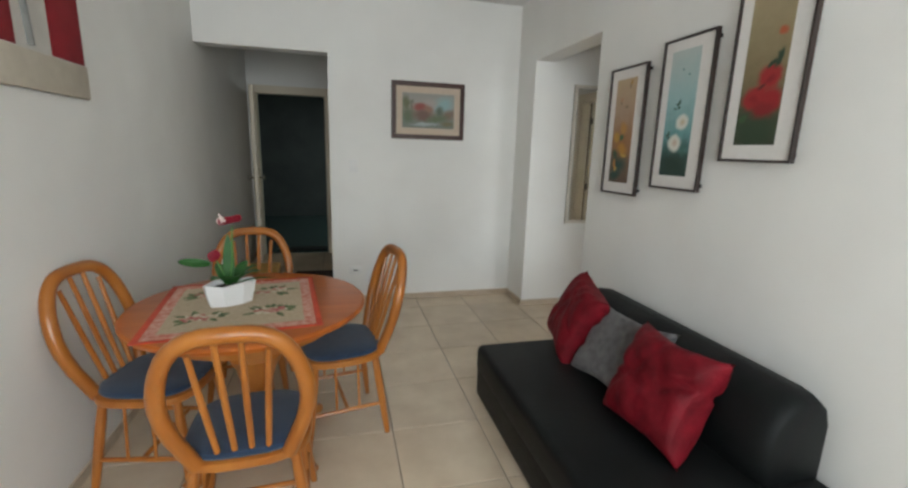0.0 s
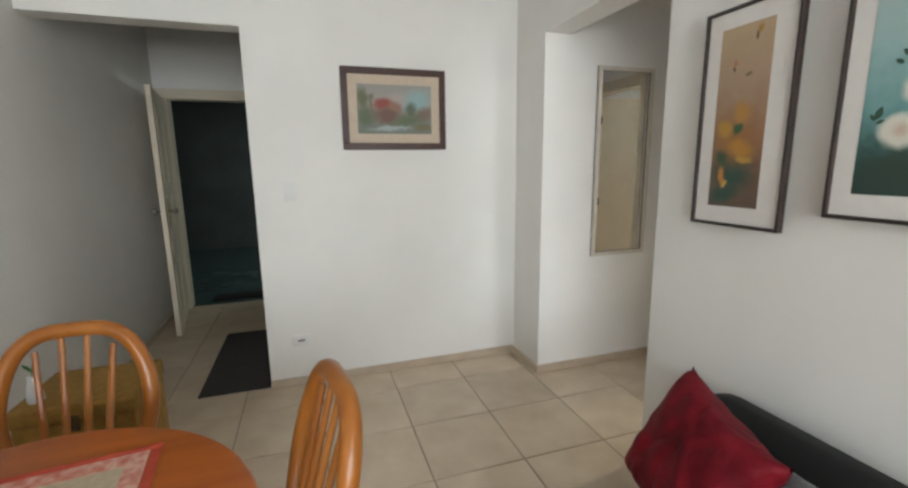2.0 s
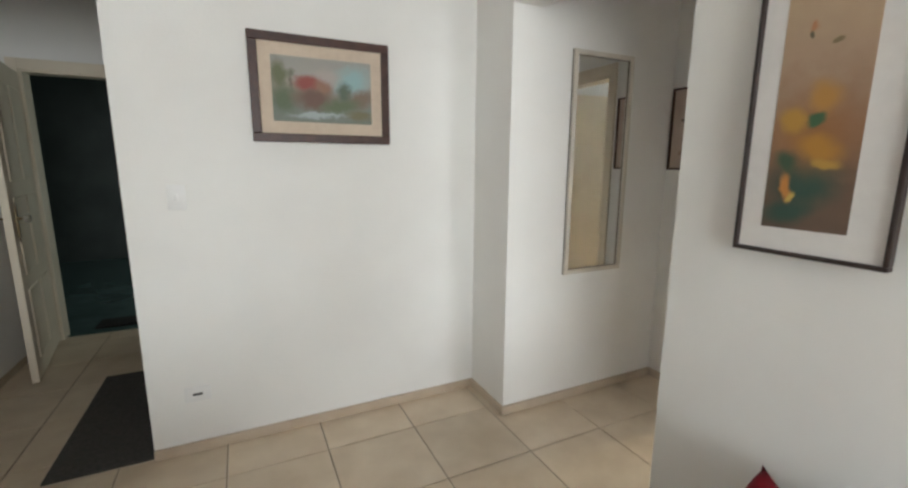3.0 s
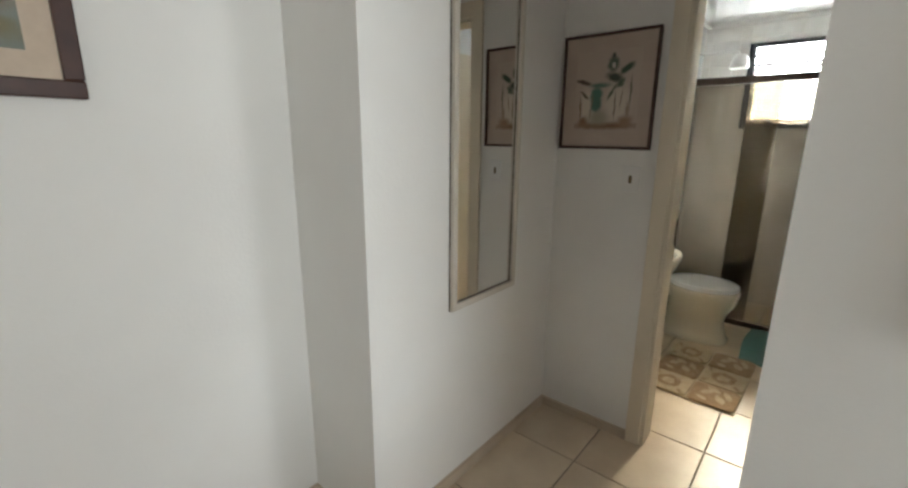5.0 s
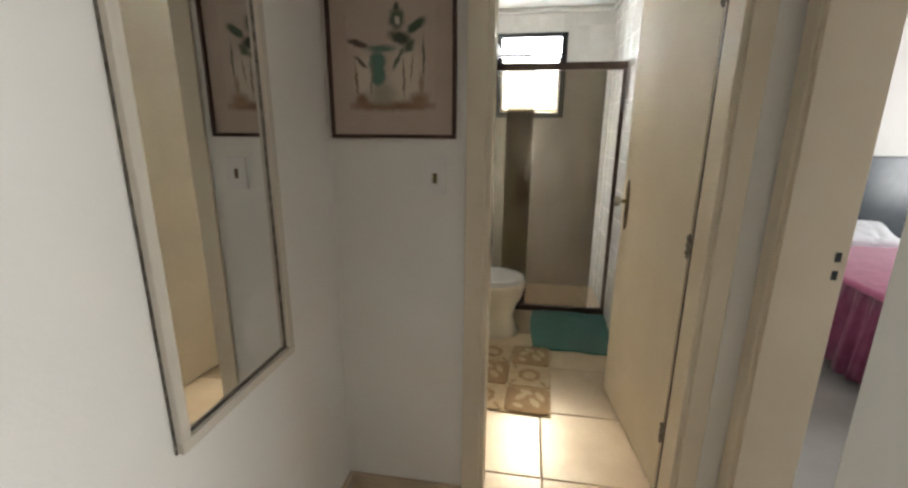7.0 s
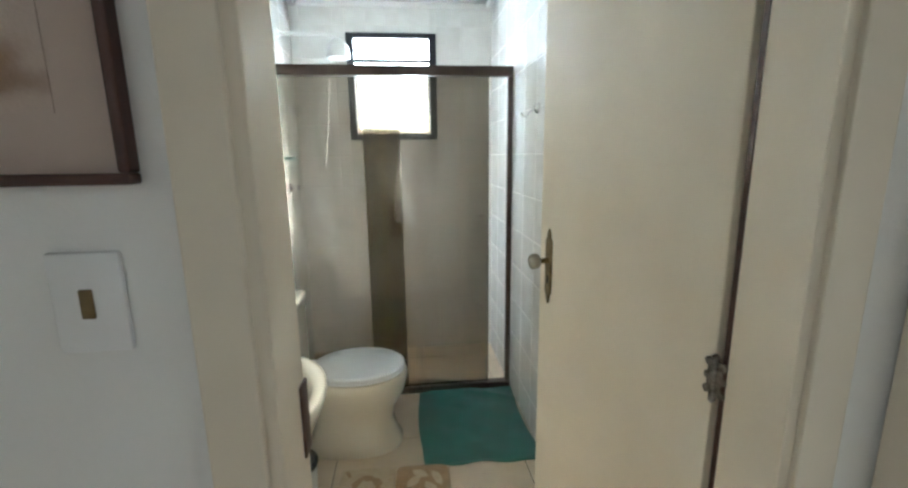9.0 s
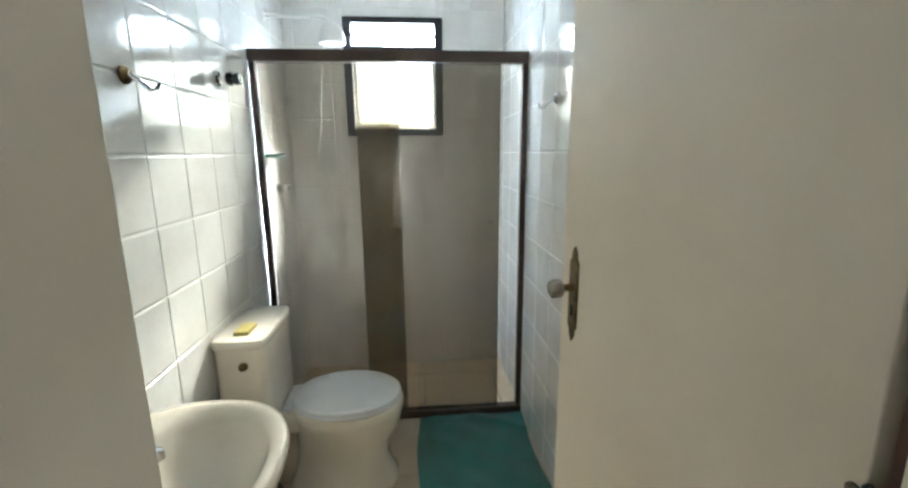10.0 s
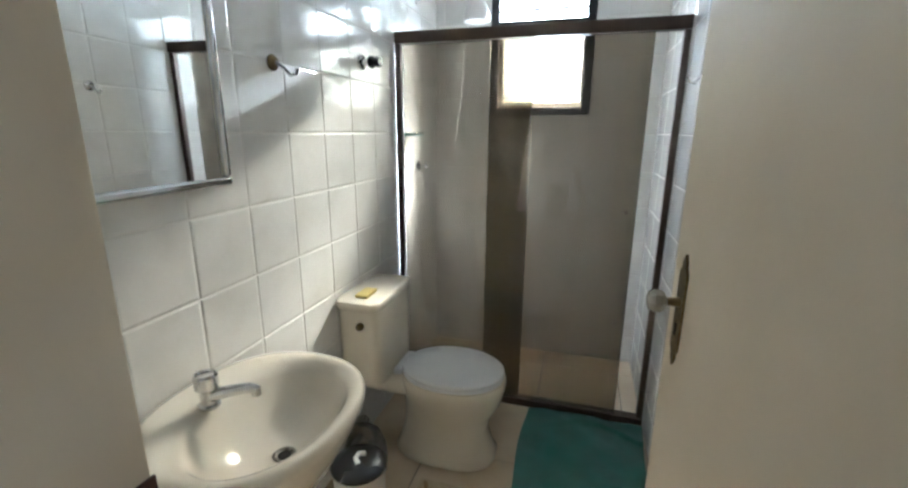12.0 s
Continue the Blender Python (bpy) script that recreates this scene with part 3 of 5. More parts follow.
def lock_plate(root, x, y, z, side):
    """Long ornate plate with a knob on it, standing off the leaf along y."""
    ph = bmesh.new()
    outline = [(0, 0.125), (0.012, 0.105), (0.009, 0.098), (0.021, 0.085), (0.021, -0.085), (0.009, -0.098), (0.012, -0.105), (0, -0.125),
               (-0.012, -0.105), (-0.009, -0.098), (-0.021, -0.085), (-0.021, 0.085), (-0.009, 0.098), (-0.012, 0.105)]
    vs = [[ph.verts.new((x + u, y + side * d, z + w)) for u, w in outline] for d in (0.0, 0.005)]
    ph.faces.new(vs[1])
    for k in range(len(outline)):
        ph.faces.new((vs[0][k], vs[0][(k + 1) % len(outline)], vs[1][(k + 1) % len(outline)], vs[1][k]))
    plate = part("lock_plate", ph, M_BRASS, root, "ornate antique brass lock plate", smooth=False)
    part("keyhole_shade", bx(x - 0.004, x + 0.004, y + side * 0.005, y + side * 0.007, z - 0.055, z - 0.028), M_DARK, plate)
    part("spindle", tb([(x, y + side * 0.004, z + 0.02), (x, y + side * 0.035, z + 0.02)], [0.011, 0.008]), M_BRASS, plate)
    kb = bmesh.new()
    prof = [(0.010, 0.030), (0.020, 0.036), (0.026, 0.046), (0.026, 0.058), (0.020, 0.066), (0.008, 0.069)]
    loft(kb, [[(x + r * math.cos(2 * math.pi * k / 8), y + side * d, z + 0.02 + r * math.sin(2 * math.pi * k / 8)) for k in range(8)] for r, d in prof])
    part("door_knob", kb, M_CRYSTAL, plate, "faceted glass knob", smooth=False)


# bathroom door, open into the bathroom; local x runs from the hinge along the leaf, +y faces the room
bath_door = thing("bathroom_door", "cream painted flush door standing open, antique brass lock", "door", pose(3.13, 3.199, 0, 0, 0, 6.2))
part("leaf", bx(0.004, 0.755, -0.035, 0.0, 0.012, 2.065, bevel=0.003), M_CREAM, bath_door, smooth=False)
for z in (0.298, 1.057, 1.86):
    part("hinge", hinge(bmesh.new(), -0.003, 0.006, z), M_STEEL, bath_door, "dull metal butt hinge")
lock_plate(bath_door, 0.684, 0.0, 1.088, 1)

# entrance door, open into the passage
entry_door = thing("entrance_door", "cream panelled entrance door standing wide open", "door", pose(-0.918, 6.918, 0, 0, 0, -81))
part("leaf", bx(0.0, 0.872, -0.04, 0.0, 0.012, 2.09, bevel=0.003), M_CREAM, entry_door, smooth=False)
for z0, z1 in ((0.15, 0.62), (0.72, 1.22), (1.32, 1.95)):
    for x0, x1 in ((0.10, 0.40), (0.47, 0.77)):
        part("panel", bx(x0, x1, 0.0, 0.009, z0, z1, bevel=0.008), M_CREAM, entry_door, smooth=False)
lock_plate(entry_door, 0.80, 0.009, 1.07, 1)
lock_plate(entry_door, 0.80, -0.04, 1.07, -1)

# bathroom window
win = thing("window_1", "small black aluminium awning window, pane tilted out", "window", kind="structure")
for b in ((5.645, 5.70, 3.485, 3.535, 1.555, 2.25), (5.645, 5.70, 4.035, 4.085, 1.555, 2.25), (5.645, 5.70, 3.535, 4.035, 1.555, 1.60), (5.645, 5.70, 3.535, 4.035, 2.215, 2.25),
          (5.655, 5.698, 3.535, 4.035, 2.065, 2.09)):
    part("window_frame", bx(*b, bevel=0.003), M_BLACKAL, win, smooth=False)
part("slat", bx(5.67, 5.692, 3.535, 4.035, 2.141, 2.155), M_BLACKAL, win, smooth=False)
sash = new("sash")
sash.parent = win
sash.matrix_world = pose(5.70, 3.785, 2.06, 0, -9, 0)
for b in ((-0.012, 0.012, -0.26, -0.235, -0.46, 0), (-0.012, 0.012, 0.235, 0.26, -0.46, 0), (-0.012, 0.012, -0.235, 0.235, -0.46, -0.43), (-0.012, 0.012, -0.235, 0.235, -0.025, 0)):
    part("sash_bar", bx(*b, bevel=0.002), M_CREAM, sash, smooth=False)
pn = part("pane", bx(-0.002, 0.002, -0.235, 0.235, -0.43, -0.025), M_PANE, sash, smooth=False)
pn.visible_shadow = False
structure("backdrop", [(6.6, 6.62, 2.2, 5.4, 0.4, 3.6)], M_SKYGLOW, "bright hazy sky outside the bathroom window", "backdrop")
# wide window behind the walk
balc = thing("window_2", "wide white-framed sliding window", "window", kind="structure")
for b in ((-0.92, -0.87, -1.04, -0.98, 0.9, 2.3), (1.57, 1.62, -1.04, -0.98, 0.9, 2.3), (-0.06, -0.01, -1.04, -0.98, 0.95, 2.25), (0.76, 0.81, -1.04, -0.98, 0.95, 2.25), (-0.87, 1.57, -1.04, -0.98, 2.25, 2.3),
          (-0.87, 1.57, -1.04, -0.98, 0.9, 0.95)):
    part("window_frame", bx(*b, bevel=0.004), M_SWITCH, balc, smooth=False)
for x0, x1 in ((-0.87, -0.06), (-0.01, 0.76), (0.81, 1.57)):
    g = part("pane", bx(x0, x1, -1.012, -1.008, 0.95, 2.25), M_PANE, balc, smooth=False)
    g.visible_shadow = False
structure("ground", [(-60, 60, -80, -1.1, -0.2, -0.12)], M_GREENFLOOR, "distant ground outside", "ground")

# ---- living room ----


def mrot(normal):
    """Local x runs right, local y up, local z out of the wall, for a picture seen from in front."""
    n = Vector(normal)
    up = Vector((0, 0, 1))
    return Matrix((up.cross(n), up, n)).transposed().to_4x4()


def picture(name, label, centre, normal, w, h, border, depth, mats, inner, art, hang=0.0, aside=0.0):
    """Frame, mat board and painted sheet; centre lies on the wall plane."""
    frame_mat, board_mat, paint_mat = mats
    root = thing(name, label, "picture", Matrix.Translation(centre) @ mrot(normal))
    back = hang
    fb = ((-w / 2, w / 2, h / 2 - border, h / 2), (-w / 2, w / 2, -h / 2, -h / 2 + border), (-w / 2, -w / 2 + border, -h / 2 + border, h / 2 - border), (w / 2 - border, w / 2, -h / 2 + border, h / 2 - border))
    for b in fb:
        part("frame_bar", bx(*b, back, depth, bevel=min(0.004, border / 4)), frame_mat, root, smooth=False)
    z = depth - 0.012
    part("mat_board", bx(-w / 2 + border, w / 2 - border, -h / 2 + border, h / 2 - border, back + 0.001, z), board_mat, root, smooth=False)
    if back:
        for sx in (-1, 1):
            for sy in (-1, 1):
                part("wall_bumper", bx(sx * (w / 2 - 0.03) - 0.008, sx * (w / 2 - 0.03) + 0.008, sy * (h / 2 - 0.03) - 0.008, sy * (h / 2 - 0.03) + 0.008, 0, back + 0.003), M_DARKPL, root, smooth=False)
    iw, ih, oy = inner
    sheet = part("painting", bx(-iw / 2, iw / 2, oy - ih / 2, oy + ih / 2, z, z + 0.0015), paint_mat, root, smooth=False)
    sheet.location.x = aside
    for nm, mt, bmx in art(z + 0.0018):
        part(nm, bmx, mt, sheet, smooth=False)
    return root


DKG, BLK, RED, WHT = (0.022, 0.05, 0.026), (0.03, 0.035, 0.025), (0.32, 0.02, 0.022), (0.70, 0.68, 0.60)
BG_A = painted("brown_flower_painting", [(0.0, (0.13, 0.085, 0.06)), (0.2, (0.16, 0.10, 0.065)), (0.42, (0.30, 0.17, 0.10)), (0.7, (0.40, 0.28, 0.19)), (1.0, (0.47, 0.35, 0.22))], (-0.30, 0.30), [
    (-0.01, -0.18, 0.065, 0.06, 0.4, (0.035, 0.075, 0.055), 0.6), (-0.04, -0.255, 0.05, 0.025, 0.2, (0.035, 0.075, 0.055), 0.7), (0.0, -0.07, 0.075, 0.07, 0, (0.30, 0.14, 0.055), 0.8),
    (0.01, 0.02, 0.028, 0.035, 0.3, (0.44, 0.23, 0.06), 0.6), (-0.05, -0.03, 0.026, 0.03, 0.4, (0.44, 0.25, 0.05), 0.5), (0.012, -0.10, 0.045, 0.028, -0.4, (0.44, 0.22, 0.04), 0.6), (0.03, -0.135, 0.026, 0.012, -0.2, (0.47, 0.28, 0.06), 0.5),
    (-0.048, -0.195, 0.012, 0.032, 0.25, (0.50, 0.21, 0.05), 0.5), (-0.035, -0.215, 0.008, 0.016, -0.4, (0.56, 0.38, 0.09), 0.5), (-0.002, -0.03, 0.02, 0.014, 0.5, (0.05, 0.12, 0.055), 0.4), (-0.055, -0.13, 0.02, 0.03, 0.5, (0.05, 0.09, 0.05), 0.6),
    (0.045, 0.275, 0.011, 0.014, 0, (0.40, 0.22, 0.06), 0.4), (0.038, 0.258, 0.005, 0.012, 0.2, (0.14, 0.10, 0.06), 0.4), (-0.03, 0.185, 0.008, 0.012, 0, (0.42, 0.20, 0.10), 0.5), (-0.033, 0.165, 0.004, 0.010, 0, (0.12, 0.10, 0.06), 0.4),
    (0.02, 0.14, 0.011, 0.006, 0.3, (0.20, 0.15, 0.08), 0.4)], smear=0.03)
BG_B = painted("teal_flower_painting", [(0.0, (0.022, 0.045, 0.038)), (0.17, (0.04, 0.095, 0.085)), (0.36, (0.15, 0.32, 0.32)), (0.62, (0.31, 0.47, 0.47)), (1.0, (0.45, 0.51, 0.49))], (-0.30, 0.30), [
    (0.0, -0.235, 0.09, 0.05, 0, (0.028, 0.055, 0.04), 0.7), (0.026, -0.035, 0.041, 0.037, 0.2, WHT, 0.28), (0.03, -0.035, 0.014, 0.013, 0, (0.58, 0.47, 0.30), 0.9),
    (-0.008, -0.138, 0.046, 0.040, -0.2, WHT, 0.28), (-0.006, -0.135, 0.015, 0.014, 0, (0.60, 0.46, 0.36), 0.9), (0.035, 0.19, 0.007, 0.006, 0, (0.16, 0.26, 0.24), 0.5), (-0.005, 0.215, 0.007, 0.006, 0, (0.17, 0.27, 0.25), 0.5),
    (0.05, -0.16, 0.018, 0.03, 0, (0.06, 0.15, 0.13), 0.8)], smear=0.02)
BG_C = painted("olive_rose_painting", [(0.0, (0.045, 0.05, 0.03)), (0.2, (0.06, 0.075, 0.04)), (0.45, (0.20, 0.155, 0.08)), (1.0, (0.36, 0.29, 0.17))], (-0.30, 0.30), [
    (0.0, -0.24, 0.09, 0.06, 0, (0.035, 0.06, 0.03), 0.6), (0.03, -0.035, 0.05, 0.048, 0.2, RED, 0.3), (-0.025, -0.115, 0.058, 0.046, 0.3, RED, 0.3), (0.045, -0.125, 0.045, 0.046, 0, (0.30, 0.014, 0.018), 0.4),
    (0.02, -0.16, 0.05, 0.03, 0, (0.22, 0.012, 0.014), 0.5), (0.035, -0.045, 0.02, 0.012, 0.6, (0.22, 0.01, 0.014), 0.8), (-0.03, -0.12, 0.022, 0.012, -0.5, (0.24, 0.01, 0.014), 0.8),
    (0.055, 0.125, 0.018, 0.016, 0, (0.42, 0.10, 0.04), 0.5), (0.055, 0.03, 0.012, 0.034, -0.3, DKG, 0.4), (0.03, 0.015, 0.022, 0.010, 0.7, DKG, 0.4), (0.0, -0.075, 0.02, 0.008, 0.4, (0.10, 0.02, 0.015), 0.6),
    (-0.065, -0.19, 0.02, 0.012, 0.5, (0.05, 0.10, 0.04), 0.5)])
BG_L = painted("landscape_painting", [(0.0, (0.20, 0.22, 0.19)), (0.2, (0.22, 0.25, 0.22)), (0.45, (0.26, 0.24, 0.19)), (0.65, (0.38, 0.35, 0.31)), (1.0, (0.33, 0.32, 0.29))], (-0.14, 0.14), [
    (0.14, 0.055, 0.085, 0.06, 0.3, (0.30, 0.45, 0.46), 0.7), (0.01, 0.06, 0.06, 0.04, 0.2, (0.42, 0.37, 0.34), 0.7), (-0.21, 0.07, 0.035, 0.06, 0.1, (0.15, 0.16, 0.09), 0.6), (-0.155, 0.075, 0.022, 0.02, 0, (0.17, 0.18, 0.13), 0.6),
    (-0.155, 0.04, 0.008, 0.04, 0, (0.18, 0.17, 0.13), 0.7), (-0.19, -0.05, 0.05, 0.06, 0, (0.13, 0.16, 0.10), 0.7), (-0.05, -0.04, 0.085, 0.055, 0, (0.18, 0.11, 0.085), 0.6), (-0.075, 0.035, 0.065, 0.032, 0.12, (0.29, 0.085, 0.07), 0.5),
    (0.0, 0.02, 0.04, 0.03, -0.4, (0.30, 0.17, 0.12), 0.6), (0.105, 0.0, 0.03, 0.045, 0, (0.12, 0.15, 0.11), 0.6), (0.19, -0.03, 0.06, 0.04, 0.3, (0.22, 0.16, 0.12), 0.6), (0.08, -0.07, 0.09, 0.03, 0.15, (0.14, 0.17, 0.10), 0.7),
    (0.18, -0.11, 0.06, 0.025, 0, (0.19, 0.17, 0.10), 0.6), (-0.03, -0.118, 0.12, 0.012, 0.05, (0.38, 0.43, 0.43), 0.6)], smear=0.05, noise_scale=30)
BG_K = painted("church_lane_drawing", [(0.0, (0.50, 0.40, 0.33)), (0.5, (0.52, 0.42, 0.35)), (1.0, (0.50, 0.41, 0.34))], (-0.17, 0.17), [
    (-0.085, -0.06, 0.035, 0.075, 0, (0.64, 0.57, 0.48), 0.5), (0.05, -0.05, 0.055, 0.085, 0, (0.62, 0.55, 0.46), 0.5), (0.0, -0.145, 0.135, 0.014, 0, (0.22, 0.13, 0.075), 0.7), (-0.1, -0.125, 0.02, 0.02, 0, (0.24, 0.14, 0.08), 0.7),
    (0.09, -0.125, 0.03, 0.02, 0.3, (0.30, 0.19, 0.12), 0.8), (-0.03, -0.11, 0.04, 0.03, 0, (0.36, 0.33, 0.24), 0.8), (-0.045, -0.012, 0.027, 0.034, 0, (0.09, 0.20, 0.155), 0.3), (-0.045, -0.05, 0.024, 0.032, 0, (0.10, 0.20, 0.155), 0.3), (-0.03, 0.03, 0.045, 0.010, 0, (0.11, 0.19, 0.15), 0.6),
    (0.022, 0.115, 0.024, 0.030, 0, (0.09, 0.12, 0.085), 0.4), (0.024, 0.11, 0.009, 0.013, 0, (0.60, 0.54, 0.46), 0.4), (0.022, 0.15, 0.010, 0.012, 0, (0.07, 0.08, 0.06), 0.4), (0.032, 0.06, 0.036, 0.018, -0.3, (0.06, 0.075, 0.05), 0.5),
    (0.085, 0.095, 0.034, 0.014, 0.6, (0.05, 0.085, 0.05), 0.4), (0.06, 0.035, 0.022, 0.012, 0.9, (0.09, 0.12, 0.08), 0.5), (0.025, 0.0, 0.007, 0.035, -0.5, (0.10, 0.12, 0.08), 0.6), (-0.11, 0.047, 0.034, 0.010, -0.3, (0.09, 0.07, 0.05), 0.4),
    (-0.10, -0.01, 0.026, 0.007, -0.7, (0.13, 0.10, 0.07), 0.5), (-0.118, -0.07, 0.004, 0.05, 0.05, (0.24, 0.16, 0.10), 0.6), (-0.066, -0.06, 0.003, 0.05, -0.1, (0.26, 0.19, 0.13), 0.6), (0.042, -0.06, 0.0035, 0.055, 0, (0.20, 0.15, 0.10), 0.6),
    (0.068, -0.03, 0.003, 0.04, -0.1, (0.30, 0.22, 0.15), 0.6), (0.108, 0.0, 0.004, 0.055, 0, (0.13, 0.13, 0.09), 0.5), (0.1, -0.08, 0.008, 0.03, 0, (0.34, 0.25, 0.18), 0.7)], smear=0.018, noise_scale=60)
P_LEAF = material("dark_green_brush_paint", (0.022, 0.05, 0.03), 0.6, second=(0.04, 0.10, 0.06), scale=60, bump=0.1, bump_scale=200)


def no_strokes(z):
    return []


def art_white(z):
    return [("leaf", P_LEAF, petal(bmesh.new(), x, y, l, l * 0.5, a, z, 0.0006)) for x, y, l, a in (
        (-0.01, 0.045, 0.035, 1.2), (-0.012, 0.042, 0.022, 2.2), (-0.016, 0.03, 0.026, 0.5), (-0.02, 0.026, 0.022, 2.6), (-0.06, -0.105, 0.034, 1.3), (-0.062, -0.108, 0.022, 2.2), (-0.06, -0.115, 0.02, 0.4))]


W3 = (M_BLACKFRAME, M_MATBOARD)
picture("flower_picture", "thin black frame with yellow flowers on brown, white mat", (1.79, 3.04, 1.585), (-1, 0, 0), 0.335, 0.735, 0.011, 0.055, (*W3, BG_A), (0.186, 0.60, 0.002), no_strokes, 0.03, -0.011)
picture("flower_picture", "thin black frame with white flowers on teal, white mat", (1.79, 2.588, 1.65), (-1, 0, 0), 0.335, 0.735, 0.011, 0.055, (*W3, BG_B), (0.186, 0.605, 0.005), art_white, 0.03, -0.014)
picture("flower_picture", "thin black frame with red flowers on olive, white mat", (1.79, 2.155, 1.80), (-1, 0, 0), 0.335, 0.735, 0.011, 0.055, (*W3, BG_C), (0.186, 0.60, 0.002), no_strokes, 0.03, -0.011)
picture("landscape_picture", "wide dark brown frame, landscape with a red house", (0.912, 4.835, 1.80), (0, -1, 0), 0.678, 0.506, 0.041, 0.028, (M_DARKWOOD, M_BEIGEBOARD, BG_L), (0.484, 0.306, 0.0), no_strokes)
picture("church_picture", "thin dark frame, ink drawing of a church lane on beige paper", (2.99, 4.22, 1.665), (-1, 0, 0), 0.425, 0.495, 0.012, 0.022, (M_DARKWOOD, M_PAPER, BG_K), (0.29, 0.35, 0.0), no_strokes)

# red and white hanging on the west wall
hang = thing("wall_hanging", "red and white fabric hanging with a cream lower band", "wall hanging", Matrix.Translation((-1.0, 2.634, 1.985)) @ mrot((1, 0, 0)))
M_HCREAM = material("cream_canvas", (0.60, 0.54, 0.44), 0.9, second=(0.54, 0.48, 0.39), scale=14, bump=0.4, bump_scale=300)
M_HWHITE = material("white_canvas", (0.66, 0.63, 0.58), 0.9, second=(0.58, 0.55, 0.5), scale=9, bump=0.4, bump_scale=300)
M_HRED = material("crimson_canvas", (0.28, 0.012, 0.02), 0.85, second=(0.22, 0.008, 0.014), scale=14, bump=0.4, bump_scale=300)
M_HGREY = material("grey_canvas", (0.26, 0.26, 0.24), 0.9, second=(0.2, 0.2, 0.19), scale=14)
part("canvas", bx(-0.47, 0.47, -0.365, 0.36, 0.0, 0.022, bevel=0.005), M_HWHITE, hang)
part("lower_band", bx(-0.472, 0.472, -0.365, -0.225, 0.0, 0.027, bevel=0.006), M_HCREAM, hang, "plain cream lower band")
for b in ((0.228, 0.458, -0.222, 0.34), (-0.44, 0.02, -0.222, -0.07), (-0.44, -0.12, 0.03, 0.34)):
    part("red_field", bx(*b, 0.0, 0.0245, bevel=0.002), M_HRED, hang)
part("grey_stripe", tb([(0.10, -0.21, 0.022), (0.085, -0.05, 0.022), (0.10, 0.12, 0.022), (0.15, 0.3, 0.022)], 0.016, flat=1.0), M_HGREY, hang)

# switch and socket plates


def plate(name, label, centre, normal, w, h, slot):
    root = thing(name, label, "wall plate", Matrix.Translation(centre) @ mrot(normal))
    part("plate", bx(-w / 2, w / 2, -h / 2, h / 2, 0, 0.009, bevel=0.003), M_SWITCH, root)
    part("rocker" if slot < 2 else "socket", bx(-0.007, 0.007, -0.017, 0.017, 0.009, 0.013, bevel=0.002) if slot < 2 else bx(-0.022, 0.022, -0.006, 0.006, 0.009, 0.0105), M_SWITCH if slot == 0 else M_DARK if slot == 2 else M_BRASS, root)
    return root


plate("light_switch", "white light switch plate", (0.232, 4.835, 1.287), (0, -1, 0), 0.075, 0.115, 0)
plate("power_socket", "white wall socket with dark slots", (0.234, 4.835, 0.308), (0, -1, 0), 0.115, 0.075, 2)
plate("light_switch", "white switch plate with a brownish rocker", (2.99, 4.078, 1.288), (-1, 0, 0), 0.075, 0.115, 1)

# hallway mirror
mir = thing("hall_mirror", "tall mirror in a narrow pale beige frame", "mirror", Matrix.Translation((2.402, 4.45, 1.434)) @ mrot((0, -1, 0)))
M_MFRAME = material("pale_beige_frame", (0.66, 0.61, 0.53), 0.5, second=(0.60, 0.55, 0.47), scale=8, stretch=(1, 0.1, 1))
MW, MH, MB = 0.44, 1.262, 0.026
for b in ((-MW / 2, MW / 2, MH / 2 - MB, MH / 2), (-MW / 2, MW / 2, -MH / 2, -MH / 2 + MB), (-MW / 2, -MW / 2 + MB, -MH / 2 + MB, MH / 2 - MB), (MW / 2 - MB, MW / 2, -MH / 2 + MB, MH / 2 - MB)):
    part("frame_bar", bx(*b, 0, 0.02, bevel=0.003), M_MFRAME, mir, smooth=False)
part("mirror_glass", bx(-MW / 2 + MB, MW / 2 - MB, -MH / 2 + MB, MH / 2 - MB, 0.001, 0.005), M_MIRROR, mir, smooth=False)
GW, GH = MW / 2 - MB, MH / 2 - MB
# dark lines at the glass edge paint in the reflected thickness of the frame
for b in ((-GW, GW, -GH, -GH + 0.0035), (GW - 0.0035, GW, -GH + 0.0035, GH), (-GW, GW - 0.0035, GH - 0.004, GH)):
    part("frame_reflection", bx(*b, 0.005, 0.0085), M_STEEL, mir, "thin dark line standing in for the frame's reflection in the glass", smooth=False)
# dark strip puts in the shadow side of the frame on the left
part("side_shade", bx(-MW / 2 - 0.0025, -MW / 2, -MH / 2, MH / 2, 0, 0.005), M_STEEL, mir, "thin dark strip standing in for the frame's shaded side", smooth=False)

# entrance mats
single("doormat", bx(-0.412, 0.02, 4.838, 5.975, 0.001, 0.012, bevel=0.004), M_MAT, "dark grey runner mat in the entrance passage", "mat")
single("doormat", bx(-0.74, -0.10, 7.12, 7.36, -0.003, 0.012, bevel=0.004), M_BLACKMAT, "black mat outside the entrance door", "mat")


# dining table
table = thing("dining_table", "round orange varnished wooden dining table on a pedestal", "table", pose(-0.29, 2.735, 0))
